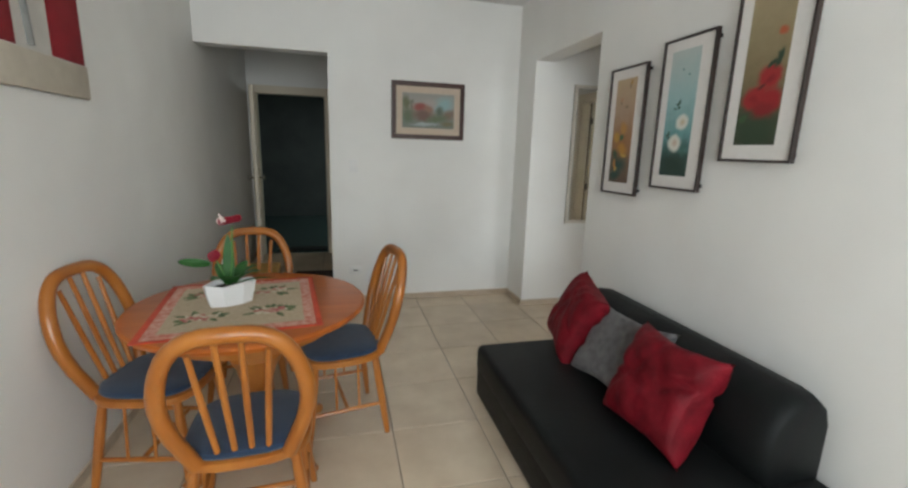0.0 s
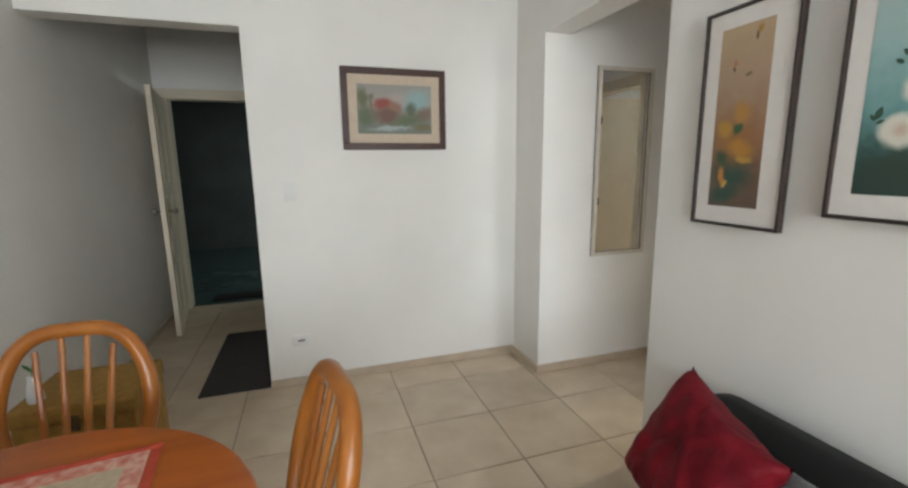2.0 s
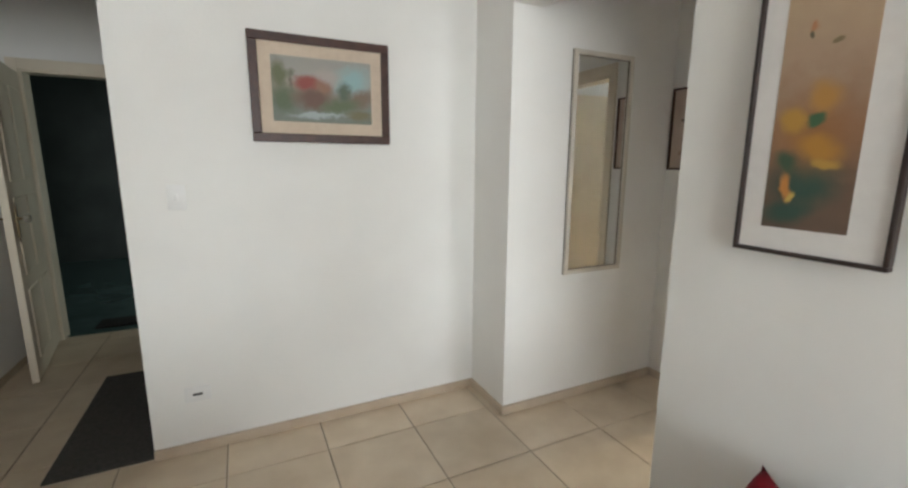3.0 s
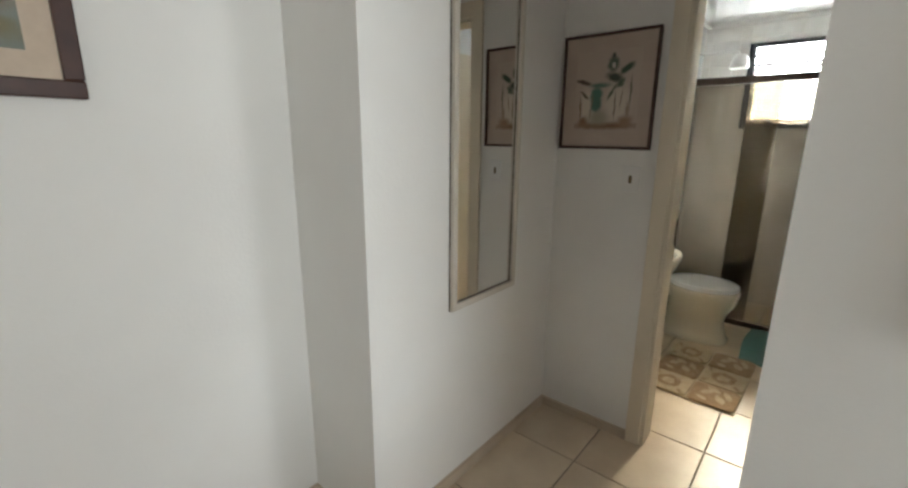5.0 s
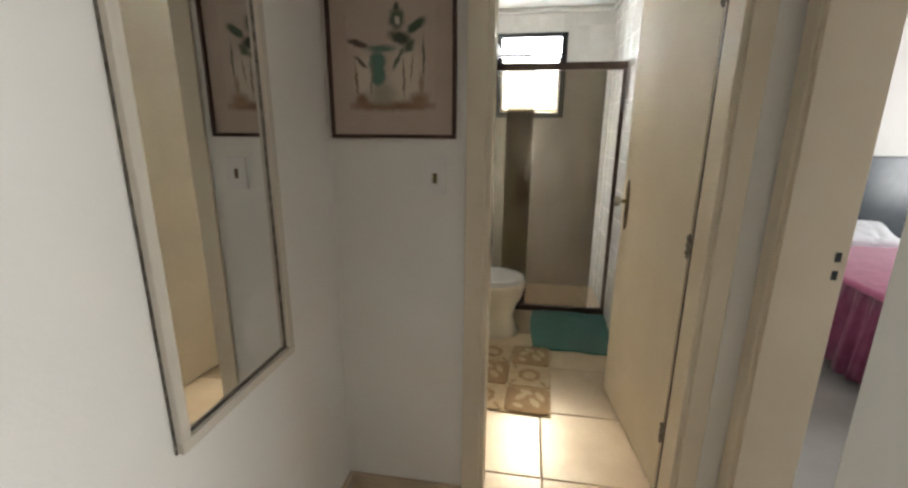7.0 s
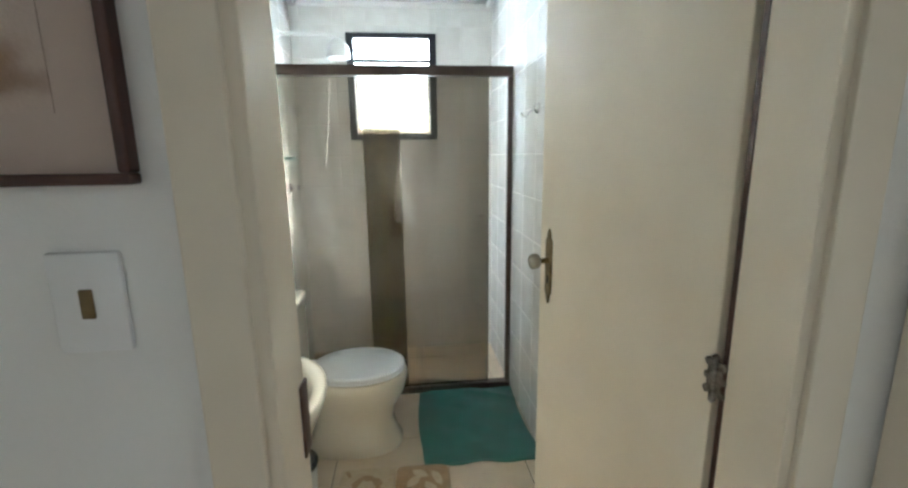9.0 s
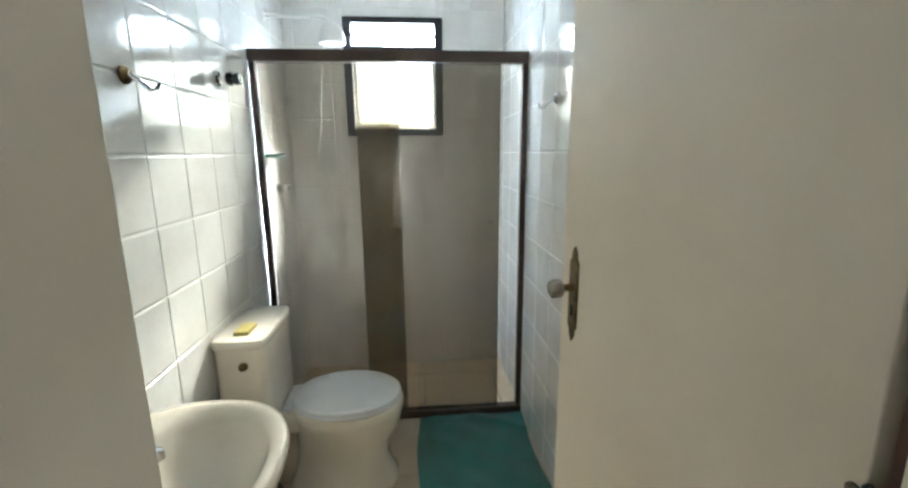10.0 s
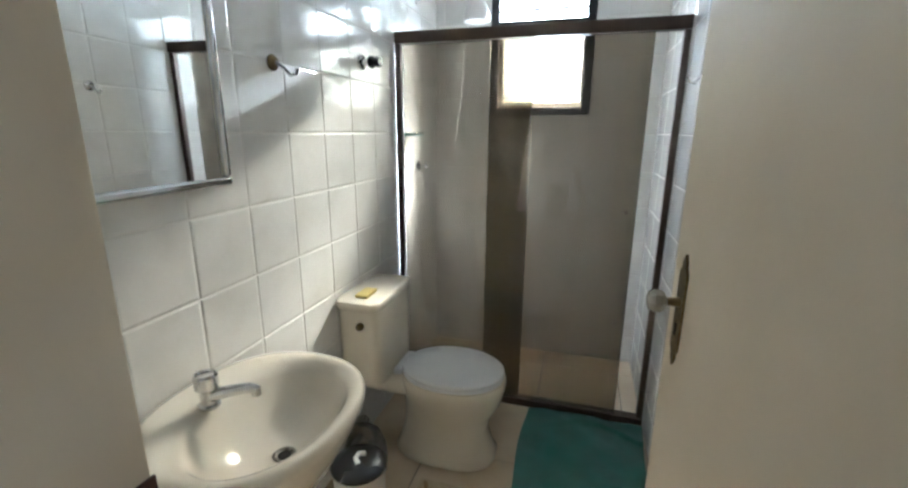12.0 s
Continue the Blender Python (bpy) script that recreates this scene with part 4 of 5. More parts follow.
part("tabletop", lathe(bmesh.new(), [(0.0, 0.718), (0.478, 0.718), (0.490, 0.722), (0.497, 0.732), (0.497, 0.740), (0.490, 0.748), (0.478, 0.75), (0.0, 0.75)], 64), M_TABLE, table)
part("apron", lathe(bmesh.new(), [(0.34, 0.64), (0.36, 0.64), (0.36, 0.718), (0.34, 0.718)], 48), M_HONEY, table)
part("pedestal", lathe(bmesh.new(), [(0.0, 0.10), (0.10, 0.10), (0.115, 0.13), (0.10, 0.18), (0.075, 0.25), (0.07, 0.36), (0.09, 0.44), (0.12, 0.50), (0.11, 0.56), (0.16, 0.62), (0.0, 0.66)], 28), M_HONEY, table)
for k in range(4):
    a = radians(45 + 90 * k)
    c, s = math.cos(a), math.sin(a)
    part("foot", tb([(0.06 * c, 0.06 * s, 0.17), (0.18 * c, 0.18 * s, 0.12), (0.30 * c, 0.30 * s, 0.05), (0.36 * c, 0.36 * s, 0.027)], [0.042, 0.04, 0.034, 0.027]), M_HONEY, table)

cloth = thing("table_runner", "beige floral tapestry cloth with red hem on the table", "tablecloth", pose(-0.335, 2.708, 0.7505, 0, 0, 6.5))
part("cloth", bx(-0.30, 0.30, -0.33, 0.33, 0.0, 0.003), M_CLOTH, cloth)
for b in ((-0.325, 0.325, 0.33, 0.352), (-0.325, 0.325, -0.352, -0.33), (-0.325, -0.30, -0.33, 0.33), (0.30, 0.325, -0.33, 0.33)):
    part("hem", bx(*b, 0.0, 0.0036, bevel=0.001), M_CLOTHRED, cloth, "red hem")
for b in ((-0.298, 0.298, 0.283, 0.328), (-0.298, 0.298, -0.328, -0.283), (-0.298, -0.258, -0.283, 0.283), (0.258, 0.298, -0.283, 0.283)):
    part("border", bx(*b, 0.003, 0.0040), M_CLOTHPINK, cloth, "pink printed border")
rnd = random.Random(7)
for cx, cy in ((-0.13, -0.14), (0.13, -0.13), (0.13, 0.15), (-0.13, 0.15)):
    for k in range(14):
        a = rnd.uniform(0, 6.28)
        part("printed_leaf", petal(bmesh.new(), cx + 0.055 * math.cos(a), cy + 0.03 * math.sin(a), rnd.uniform(0.035, 0.07), 0.024, a, 0.003, 0.0008 + 0.0001 * k), M_SAGE, cloth)
    for k in range(7):
        part("printed_rose", blob(bmesh.new(), cx + rnd.uniform(-0.065, 0.05), cy + rnd.uniform(-0.035, 0.035), 0.02, 0.013, rnd.uniform(0, 3), 9, 0.35, k, 0.0046, 0.0005 + 0.0001 * k), M_ROSE, cloth)
    for k in range(9):
        part("printed_petal", blob(bmesh.new(), cx + rnd.uniform(-0.06, 0.06), cy + rnd.uniform(-0.035, 0.035), 0.013, 0.007, rnd.uniform(0, 3), 8, 0.3, k + 20, 0.0058, 0.0005 + 0.0001 * k), M_CREAMPRINT, cloth)

# potted anthurium
pot = thing("potted_anthurium", "red anthurium in a white faceted ceramic pot", "plant", pose(-0.374, 2.72, 0.7545, 0, 0, 12))
pb = bmesh.new()
ring = lambda r, z: [(r * 1.15 * math.cos(radians(22.5 + 45 * k)), r * 0.62 * math.sin(radians(22.5 + 45 * k)), z + (0.005 * math.cos(radians(180 * k)) if z > 0.08 else 0)) for k in range(8)]
turned = lambda pts: [Matrix.Rotation(radians(15), 3, "Z") @ Vector(p) for p in pts]
loft(pb, [turned(ring(*q)) for q in ((0.078, 0.0), (0.090, 0.05), (0.096, 0.096), (0.088, 0.096), (0.082, 0.075))])
part("pot", pb, M_POT, pot, smooth=False)
part("soil", loft(bmesh.new(), [turned([(x * k, y * k, z) for x, y, _ in ring(0.083, 0)]) for k, z in ((1, 0.070), (0.96, 0.078), (0.48, 0.087))]), M_SOIL, pot)


def leaf_mesh(bm, base, tip, width, droop=0.03, n=8):
    base, tip = Vector(base), Vector(tip)
    d = tip - base
    side = d.cross(Vector((0, 0, 1)))
    side = Vector((1, 0, 0)) if side.length < 0.07 else side.normalized()
    rows = []
    for i in range(n + 1):
        u = i / n
        w = width * (math.sin(math.pi * min(1, u * 1.02)) ** 0.7) * (1 - 0.35 * u)
        c = base + d * u + Vector((0, 0, -droop * u * u + 0.3 * droop * math.sin(math.pi * u)))
        rows.append([bm.verts.new(c + side * w / 2 + Vector((0, 0, 0.12 * w))), bm.verts.new(c), bm.verts.new(c - side * w / 2 + Vector((0, 0, 0.12 * w)))])
    for a, b in zip(rows, rows[1:]):
        for k in (0, 1):
            bm.faces.new((a[k], a[k + 1], b[k + 1], b[k]))
    bmesh.ops.remove_doubles(bm, verts=bm.verts, dist=0.0003)
    r = bmesh.ops.solidify(bm, geom=bm.faces[:], thickness=0.0015)
    return bm


for base, tip, wd, dr in (((-0.01, 0, 0.085), (-0.05, -0.01, 0.165), 0.03, 0.0), ((0.0, 0, 0.075), (0.006, 0.01, 0.315), 0.056, 0.0), ((0.03, 0.005, 0.09), (0.115, 0.01, 0.185), 0.07, 0.025), ((0.02, 0.0, 0.085), (0.185, -0.02, 0.12), 0.028, 0.02), ((0.02, 0.01, 0.085), (0.13, -0.03, 0.17), 0.085, 0.03),
                          ((0, -0.01, 0.085), (0.03, -0.10, 0.17), 0.085, 0.03), ((0, 0.0, 0.085), (-0.05, 0.06, 0.19), 0.08, 0.02), ((0.02, 0.0, 0.085), (0.08, 0.04, 0.20), 0.085, 0.02), ((0.0, 0.0, 0.085), (-0.07, -0.06, 0.155), 0.08, 0.03)):
    part("leaf", leaf_mesh(bmesh.new(), base, tip, wd, dr), M_LEAF, pot)
for (sx, sy, sz), (tx, ty, tz) in (((0.0, 0.0, 0.08), (0.025, -0.01, 0.345)), ((-0.01, 0.0, 0.08), (-0.045, 0.0, 0.20))):
    part("stem", tb([(sx, sy, sz), ((sx + tx) / 2 + 0.006, (sy + ty) / 2, (sz + tz) / 2), (tx, ty, tz)], 0.0035, 8), M_STEM, pot)


def spathe_mesh(centre, across, up, cup):
    """A heart-shaped dished flower leaf round a centre."""
    bm = bmesh.new()
    c, u, v = Vector(centre), Vector(across), Vector(up)
    nrm = u.cross(v).normalized()
    rings = []
    for f in (0.02, 0.35, 0.7, 1.0):
        row = []
        for k in range(20):
            a = 2 * math.pi * k / 20
            r = f * (1 - 0.16 * math.cos(a) * abs(math.cos(a)) - 0.14 * math.exp(-((a - math.pi) / 0.35) ** 2))
            row.append(c + u * math.cos(a) * r * (1.25 if math.cos(a) > 0 else 1.0) + v * math.sin(a) * r + nrm * cup * f * f * (1 + 0.4 * math.sin(3 * a)))
        rings.append(row)
    loft(bm, rings + [[p - nrm * 0.0018 for p in row] for row in reversed(rings)])
    return bm


part("spathe", spathe_mesh((0.022, -0.004, 0.362), (0.044, -0.006, 0.008), (0.002, 0.030, 0.014), 0.014), M_SPATHE, pot, "bright red spathe")
part("spathe_rim", spathe_mesh((-0.016, 0.002, 0.370), (0.013, -0.002, 0.010), (-0.006, 0.011, 0.011), 0.004), M_SPATHEW, pot, "pale worn edge of the flower")
part("leaf", spathe_mesh((-0.125, -0.02, 0.196), (-0.055, -0.01, 0.012), (-0.003, -0.013, -0.014), 0.006), M_LEAF, pot)
part("spathe", spathe_mesh((-0.05, 0.0, 0.218), (0.022, 0.0, 0.012), (-0.008, 0.012, 0.020), 0.006), M_SPATHE, pot, "bright red spathe")
part("spadix", tb([(0.0, -0.004, 0.366), (-0.014, -0.006, 0.386), (-0.022, -0.006, 0.40)], [0.006, 0.005, 0.003], 8), M_SPATHEW, pot, "pale flower spike")


# dining chairs
def dining_chair(m):
    root = thing("dining_chair", "honey-varnished bow-back wooden chair with navy blue seat pad", "chair", m, "chairs round the table")
    seat = bmesh.new()
    pl = lambda k, z: [(x * k, y * k, z) for x, y, _ in oval(0, 0, 0, 0.215, 0.205, 32, 3.2)]
    loft(seat, [pl(0.93, 0.405), pl(0.99, 0.412), pl(1.0, 0.425), pl(0.985, 0.438), pl(0.93, 0.442)])
    part("seat", seat, M_HONEY, root)
    pad = bmesh.new()
    loft(pad, [pl(0.90, 0.442), pl(0.93, 0.452), pl(0.91, 0.466), pl(0.80, 0.476), pl(0.45, 0.480), pl(0.1, 0.481)])
    part("seat_pad", pad, M_BLUE, root, "navy blue fabric seat pad")
    pts = []
    for i in range(27):
        u = i / 26
        a = math.pi * (1 - u)
        z = 0.43 + 0.49 * math.sin(a) ** 0.62
        w = 0.140 + 0.080 * math.sin(min(1.0, (z - 0.43) / 0.30) * math.pi / 2)
        x = w * math.copysign(abs(math.cos(a)) ** 0.62, math.cos(a)) if abs(math.cos(a)) > 1e-6 else 0
        pts.append((x, -0.175 - 0.26 * (z - 0.43), z))
    part("back_hoop", tb(pts, 0.0255, 12, flat=1.0), M_HONEY, root)
    for k in range(4):
        f = (k - 1.5) / 1.9
        xt, xb = f * 0.135, f * 0.095
        zt = 0.905 - 0.075 * abs(f) ** 2.2
        part("spindle", tb([(xb, -0.165, 0.435), ((xb + xt) / 2, -0.172 - 0.13 * (zt - 0.43), (0.435 + zt) / 2), (xt, -0.175 - 0.26 * (zt - 0.43), zt)], [0.010, 0.0112, 0.009], 8), M_HONEY, root)
    for sx in (-1, 1):
        for sy in (-1, 1):
            p0, p1 = Vector((sx * 0.155, sy * 0.145, 0.412)), Vector((sx * 0.205, sy * 0.195, 0.0))
            part("leg", tb([p0, p0.lerp(p1, 0.25), p0.lerp(p1, 0.55), p0.lerp(p1, 0.9), p1], [0.016, 0.0195, 0.0185, 0.015, 0.013], 10), M_HONEY, root)
        q = [Vector((sx * 0.185, sy * 0.175, 0.165)) for sy in (-1, 1)]
        part("stretcher", tb([q[0], q[0].lerp(q[1], 0.5), q[1]], [0.009, 0.011, 0.009], 8), M_HONEY, root)
        for v in (-0.055, 0.055):
            part("dowel", tb([(sx * 0.186, v, 0.165), (sx * 0.168, v, 0.41)], 0.0065, 8), M_HONEY, root)
    part("stretcher", tb([(-0.186, 0, 0.165), (0.186, 0, 0.165)], [0.010, 0.010], 8), M_HONEY, root)
    return root


chair = dining_chair(pose(-0.230, 2.255, 0, 0, 0, 3))                       # near side, back to the walk
copy_thing(chair, pose(0.085, 2.90, 0, 0, 0, 101))                          # east side
copy_thing(chair, pose(-0.42, 3.31, 0, 0, 0, 182))                         # far side
copy_thing(chair, pose(-0.672, 2.71, 0, 0, 0, -101))                         # by the west wall
chest = thing("small_chest", "mustard wooden chest standing behind the far chair", "chest", pose(-0.53, 3.90, 0))
part("body", bx(-0.19, 0.19, -0.17, 0.17, 0.03, 0.53, bevel=0.006), M_MUSTARD, chest)
part("lid", bx(-0.198, 0.198, -0.178, 0.178, 0.532, 0.60, bevel=0.012, seg=3), M_MUSTARD, chest)
part("hasp", bx(-0.02, 0.02, -0.186, -0.177, 0.50, 0.56, bevel=0.003), M_BRASS, chest, "dark metal hasp")
for sx in (-1, 1):
    for sy in (-1, 1):
        part("foot", bx(sx * 0.15 - 0.025, sx * 0.15 + 0.025, sy * 0.13 - 0.025, sy * 0.13 + 0.025, 0, 0.03), M_MUSTARD, chest)
vase = thing("bud_vase", "small white vase with a green sprig on the chest", "vase", pose(-0.665, 3.80, 0.6005))
part("vase", lathe(bmesh.new(), [(0.0, 0.0), (0.024, 0.0), (0.027, 0.01), (0.022, 0.05), (0.013, 0.085), (0.014, 0.10), (0.010, 0.10), (0.0, 0.095)], 20), M_POT, vase)
part("sprig", tb([(0, 0, 0.09), (0.004, 0.0, 0.125), (0.012, 0, 0.15)], 0.0025, 6), M_STEM, vase)
for tip in ((0.035, 0.0, 0.15), (-0.03, 0.01, 0.15)):
    part("leaf", leaf_mesh(bmesh.new(), (0.0, 0, 0.115), tip, 0.02, 0.005), M_LEAF, vase)

# sofa
sofa = thing("sofa", "low black leatherette sofa against the picture wall", "sofa", pose(1.33, 2.235, 0))
part("base", bx(-0.46, 0.40, -0.66, 0.74, 0.02, 0.20, bevel=0.02, seg=3), M_BLACKL, sofa)
part("seat", bx(-0.465, 0.42, -0.67, 0.75, 0.17, 0.335, bevel=0.035, seg=4), M_BLACKL, sofa)
bb = bmesh.new()
prof = [(0.16, 0.30), (0.135, 0.39), (0.14, 0.48), (0.165, 0.57), (0.215, 0.635), (0.285, 0.665), (0.36, 0.655), (0.41, 0.615), (0.435, 0.54), (0.435, 0.30)]
ends = [(-0.56, 0.76), (-0.55, 0.88), (-0.52, 0.96), (-0.475, 1.0), (0.66, 1.0), (0.70, 0.965), (0.725, 0.90), (0.735, 0.80)]
loft(bb, [[(0.285 + (x - 0.285) * k, y, 0.48 + (z - 0.48) * k) for x, z in prof] for y, k in ends])
part("backrest", bb, M_BLACKL, sofa, angle=50)
for y in (-0.60, 0.68):
    for x in (-0.40, 0.36):
        part("foot", bx(x - 0.03, x + 0.03, y - 0.03, y + 0.03, 0, 0.03, bevel=0.004), M_DARKPL, sofa)


def throw_cushion(label, mat, m, w, h, d, seed):
    root = thing("throw_cushion", label, "cushion", m)
    part("cover", cushion(w, h, d, seed=seed), mat, root, angle=80)
    return root


throw_cushion("dark red satin cushion leaning on the sofa back", M_RED, pose(1.40, 2.80, 0.535, 24, 0, 78) @ pose(0, 0, 0, 0, -9, 0), 0.44, 0.44, 0.19, 1)
throw_cushion("grey woven cushion leaning on the sofa back", M_GREY, pose(1.42, 2.42, 0.495, 34, 0, 92) @ pose(0, 0, 0, 0, 4, 0), 0.50, 0.40, 0.14, 2)
throw_cushion("dark red satin cushion leaning on the sofa back", M_RED, pose(1.35, 2.045, 0.524, 27, 0, 90) @ pose(0, 0, 0, 0, 2, 0), 0.46, 0.44, 0.20, 3)

# ---- bathroom ----
box_frame = thing("shower_enclosure", "bronze aluminium shower enclosure with smoked sliding glass", "shower enclosure")
for b in ((4.975, 5.025, 3.110, 4.426, 1.868, 1.921), (4.985, 5.015, 3.110, 3.138, 0.04, 1.868), (4.985, 5.015, 4.398, 4.426, 0.04, 1.868), (4.972, 5.028, 3.110, 4.426, 0.0, 0.04)):
    part("rail" if b[3] - b[2] > 1 else "post", bx(*b, bevel=0.003), M_BRONZE, box_frame, smooth=False)
for x, y0, y1 in ((4.988, 3.245, 3.947), (5.012, 3.745, 4.395)):
    part("glass_panel", bx(x - 0.003, x + 0.003, y0, y1, 0.042, 1.866), M_GLASS, box_frame, smooth=False)
for z in (1.10, 0.55):
    part("handle", tb([(4.984, 3.29, z), (4.970, 3.29, z)], [0.012, 0.010], 10), M_BRONZE, box_frame)

# strip of pale plastic seal hanging off the edge of the sliding panel
ss = bmesh.new()
loft(ss, [[(x, y, z) for x, y in ((4.979, 3.742), (4.979, 3.742 + w), (4.982, 3.742 + w), (4.982, 3.742))] for w, z in ((0.052, 1.075), (0.040, 1.25), (0.020, 1.42), (0.006, 1.56))])
part("seal_strip", ss, M_FILMY, box_frame, "loose pale plastic seal strip", smooth=False)

# toilet
wc = thing("toilet", "ivory ceramic toilet with white seat, lid closed", "toilet", pose(4.552, 3.99, 0))
bowl = bmesh.new()
loft(bowl, [oval(0, 0.03, 0.0, 0.145, 0.235, 36, 2.6), oval(0, 0.03, 0.02, 0.150, 0.24, 36, 2.6), oval(0, 0.03, 0.05, 0.135, 0.22, 36, 2.6), oval(0, 0.03, 0.15, 0.120, 0.195, 36, 2.5),
            oval(0, 0.02, 0.22, 0.132, 0.205, 36, 2.3), oval(0, 0.0, 0.29, 0.160, 0.225, 36, 2.2), oval(0, 0.0, 0.35, 0.180, 0.238, 36, 2.1), oval(0, 0.0, 0.385, 0.186, 0.243, 36, 2.1),
            oval(0, 0.0, 0.397, 0.180, 0.238, 36, 2.1)])
box(bowl, -0.11, 0.11, 0.17, 0.44, 0.30, 0.395, bevel=0.03, seg=3)
part("bowl", bowl, M_CERAMIC, wc, angle=60)
sl = bmesh.new()
eg = lambda k, z: [(x * k, y * k + 0.0, z) for x, y, _ in oval(0, 0, 0, 0.180, 0.232, 40, 2.05)]
loft(sl, [eg(0.96, 0.398), eg(1.0, 0.402), eg(1.0, 0.412), eg(0.99, 0.416)])
part("seat_ring", sl, M_SEATW, wc)
ld = bmesh.new()
loft(ld, [eg(0.985, 0.417), eg(1.0, 0.421), eg(0.995, 0.430), eg(0.95, 0.437), eg(0.6, 0.441), eg(0.15, 0.442)])
part("lid", ld, M_SEATW, wc, "glossy white plastic lid")
part("hinge_bar", bx(-0.09, 0.09, 0.215, 0.255, 0.397, 0.425, bevel=0.008), M_SEATW, wc)
cs = bmesh.new()
loft(cs, [[(x * k - 0.035, 0.352 + y, z) for x, y, _ in oval(0, 0, 0, 0.19, 0.095, 32, 7)] for k, z in ((0.93, 0.40), (0.97, 0.42), (1.0, 0.72), (1.0, 0.742))])
part("cistern", cs, M_CERAMIC, wc, angle=50)
cl = bmesh.new()
loft(cl, [[(x * k - 0.035, 0.352 + y * k, z) for x, y, _ in oval(0, 0, 0, 0.20, 0.1, 32, 7)] for k, z in ((0.98, 0.743), (1.0, 0.748), (1.0, 0.768), (0.985, 0.777), (0.93, 0.781))])
part("cistern_lid", cl, M_CERAMIC, wc, angle=50)
part("flush_knob", tb([(-0.222, 0.33, 0.68), (-0.235, 0.33, 0.68), (-0.247, 0.33, 0.68)], [0.014, 0.017, 0.012], 12), M_BRASS, wc, "brass side flush knob")
part("water_hose", tb([(-0.09, 0.40, 0.41), (-0.12, 0.38, 0.33), (-0.20, 0.36, 0.27), (-0.25, 0.38, 0.22), (-0.24, 0.44, 0.20), (-0.22, 0.462, 0.20)], 0.007, 8), M_CLEARPL, wc, "flexible white water hose")
single("soap_box", bx(4.37, 4.47, 4.31, 4.365, 0.7815, 0.797, bevel=0.004), M_YELLOW, "small yellow box on the cistern lid", "box")

# wash basin on a column
basin = thing("wash_basin", "ivory ceramic oval wash basin on a column, water marks", "basin", pose(3.592, 4.194, 0))
bs = bmesh.new()
N = 44
loft(bs, [oval(0, 0.0, 0.60, 0.10, 0.12, N, 2.2), oval(0, -0.02, 0.66, 0.175, 0.17, N, 2.2), oval(0, -0.01, 0.73, 0.235, 0.225, N, 2.2), oval(0, 0.0, 0.785, 0.262, 0.262, N, 2.25), oval(0, 0.0, 0.808, 0.268, 0.268, N, 2.3),
          oval(0, 0.0, 0.820, 0.262, 0.264, N, 2.3), oval(0, -0.005, 0.824, 0.245, 0.252, N, 2.3), oval(0, -0.045, 0.818, 0.222, 0.185, N, 2.15), oval(0, -0.05, 0.800, 0.208, 0.168, N, 2.1),
          oval(0, -0.055, 0.755, 0.180, 0.138, N, 2.0), oval(0, -0.06, 0.715, 0.130, 0.098, N, 2.0), oval(0, -0.06, 0.698, 0.07, 0.052, N, 2.0), oval(0, -0.06, 0.694, 0.027, 0.027, N, 2.0)])
for v in bs.verts:
    v.co.y *= 0.868
part("bowl", bs, M_CERAMIC, basin, angle=70)
part("column", loft(bmesh.new(), [oval(0, 0.05, z, rx, ry, 28, 2.4) for rx, ry, z in ((0.105, 0.115, 0.0), (0.10, 0.11, 0.03), (0.078, 0.085, 0.12), (0.072, 0.08, 0.40), (0.085, 0.095, 0.56), (0.12, 0.13, 0.66))]), M_CERAMIC, basin, angle=70)
part("drain", lathe(bmesh.new(), [(0.0, 0.694), (0.026, 0.6945), (0.028, 0.697), (0.022, 0.6975), (0.016, 0.694), (0.0, 0.693)], 20, 0, -0.06), M_STEEL, basin, "dull metal drain")
part("drain_hole_shade", lathe(bmesh.new(), [(0.0, 0.6945), (0.0155, 0.695), (0.0155, 0.6965), (0.0, 0.6965)], 16, 0, -0.06), M_DARK, basin, "dark disc standing in for the shaded drain opening")
part("overflow", tb([(-0.012, 0.112, 0.775), (0.012, 0.112, 0.775)], 0.006, 8), M_CHROME, basin)
tap = thing("basin_tap", "chrome tap with a round head on the basin", "tap", pose(3.555, 4.300, 0.822))
part("body", lathe(bmesh.new(), [(0.0, 0.0), (0.024, 0.0), (0.025, 0.006), (0.018, 0.010), (0.018, 0.045), (0.0, 0.046)], 20), M_CHROME, tap)
part("handle", lathe(bmesh.new(), [(0.0, 0.046), (0.023, 0.046), (0.0265, 0.050), (0.0265, 0.080), (0.022, 0.086), (0.019, 0.080), (0.0, 0.079)], 24), M_CHROME, tap)
part("spout", tb([(0.0, -0.005, 0.028), (0.018, -0.042, 0.036), (0.038, -0.088, 0.041), (0.043, -0.098, 0.036), (0.043, -0.099, 0.022)], [0.016, 0.014, 0.012, 0.0125, 0.0115], 14), M_CHROME, tap)

# mirror cabinet over the basin
cab = thing("bathroom_mirror", "mirror with a bright metal edge over the basin", "mirror", Matrix.Translation((3.803, 4.43, 1.653)) @ pose(0, 0, 0, 0, 0, 1.7) @ Matrix.Translation((-0.287, 0, 0)) @ mrot((0, -1, 0)))
part("wall_mount", bx(-0.26, -0.20, -0.25, 0.25, -0.013, 0.0), M_SWITCH, cab)
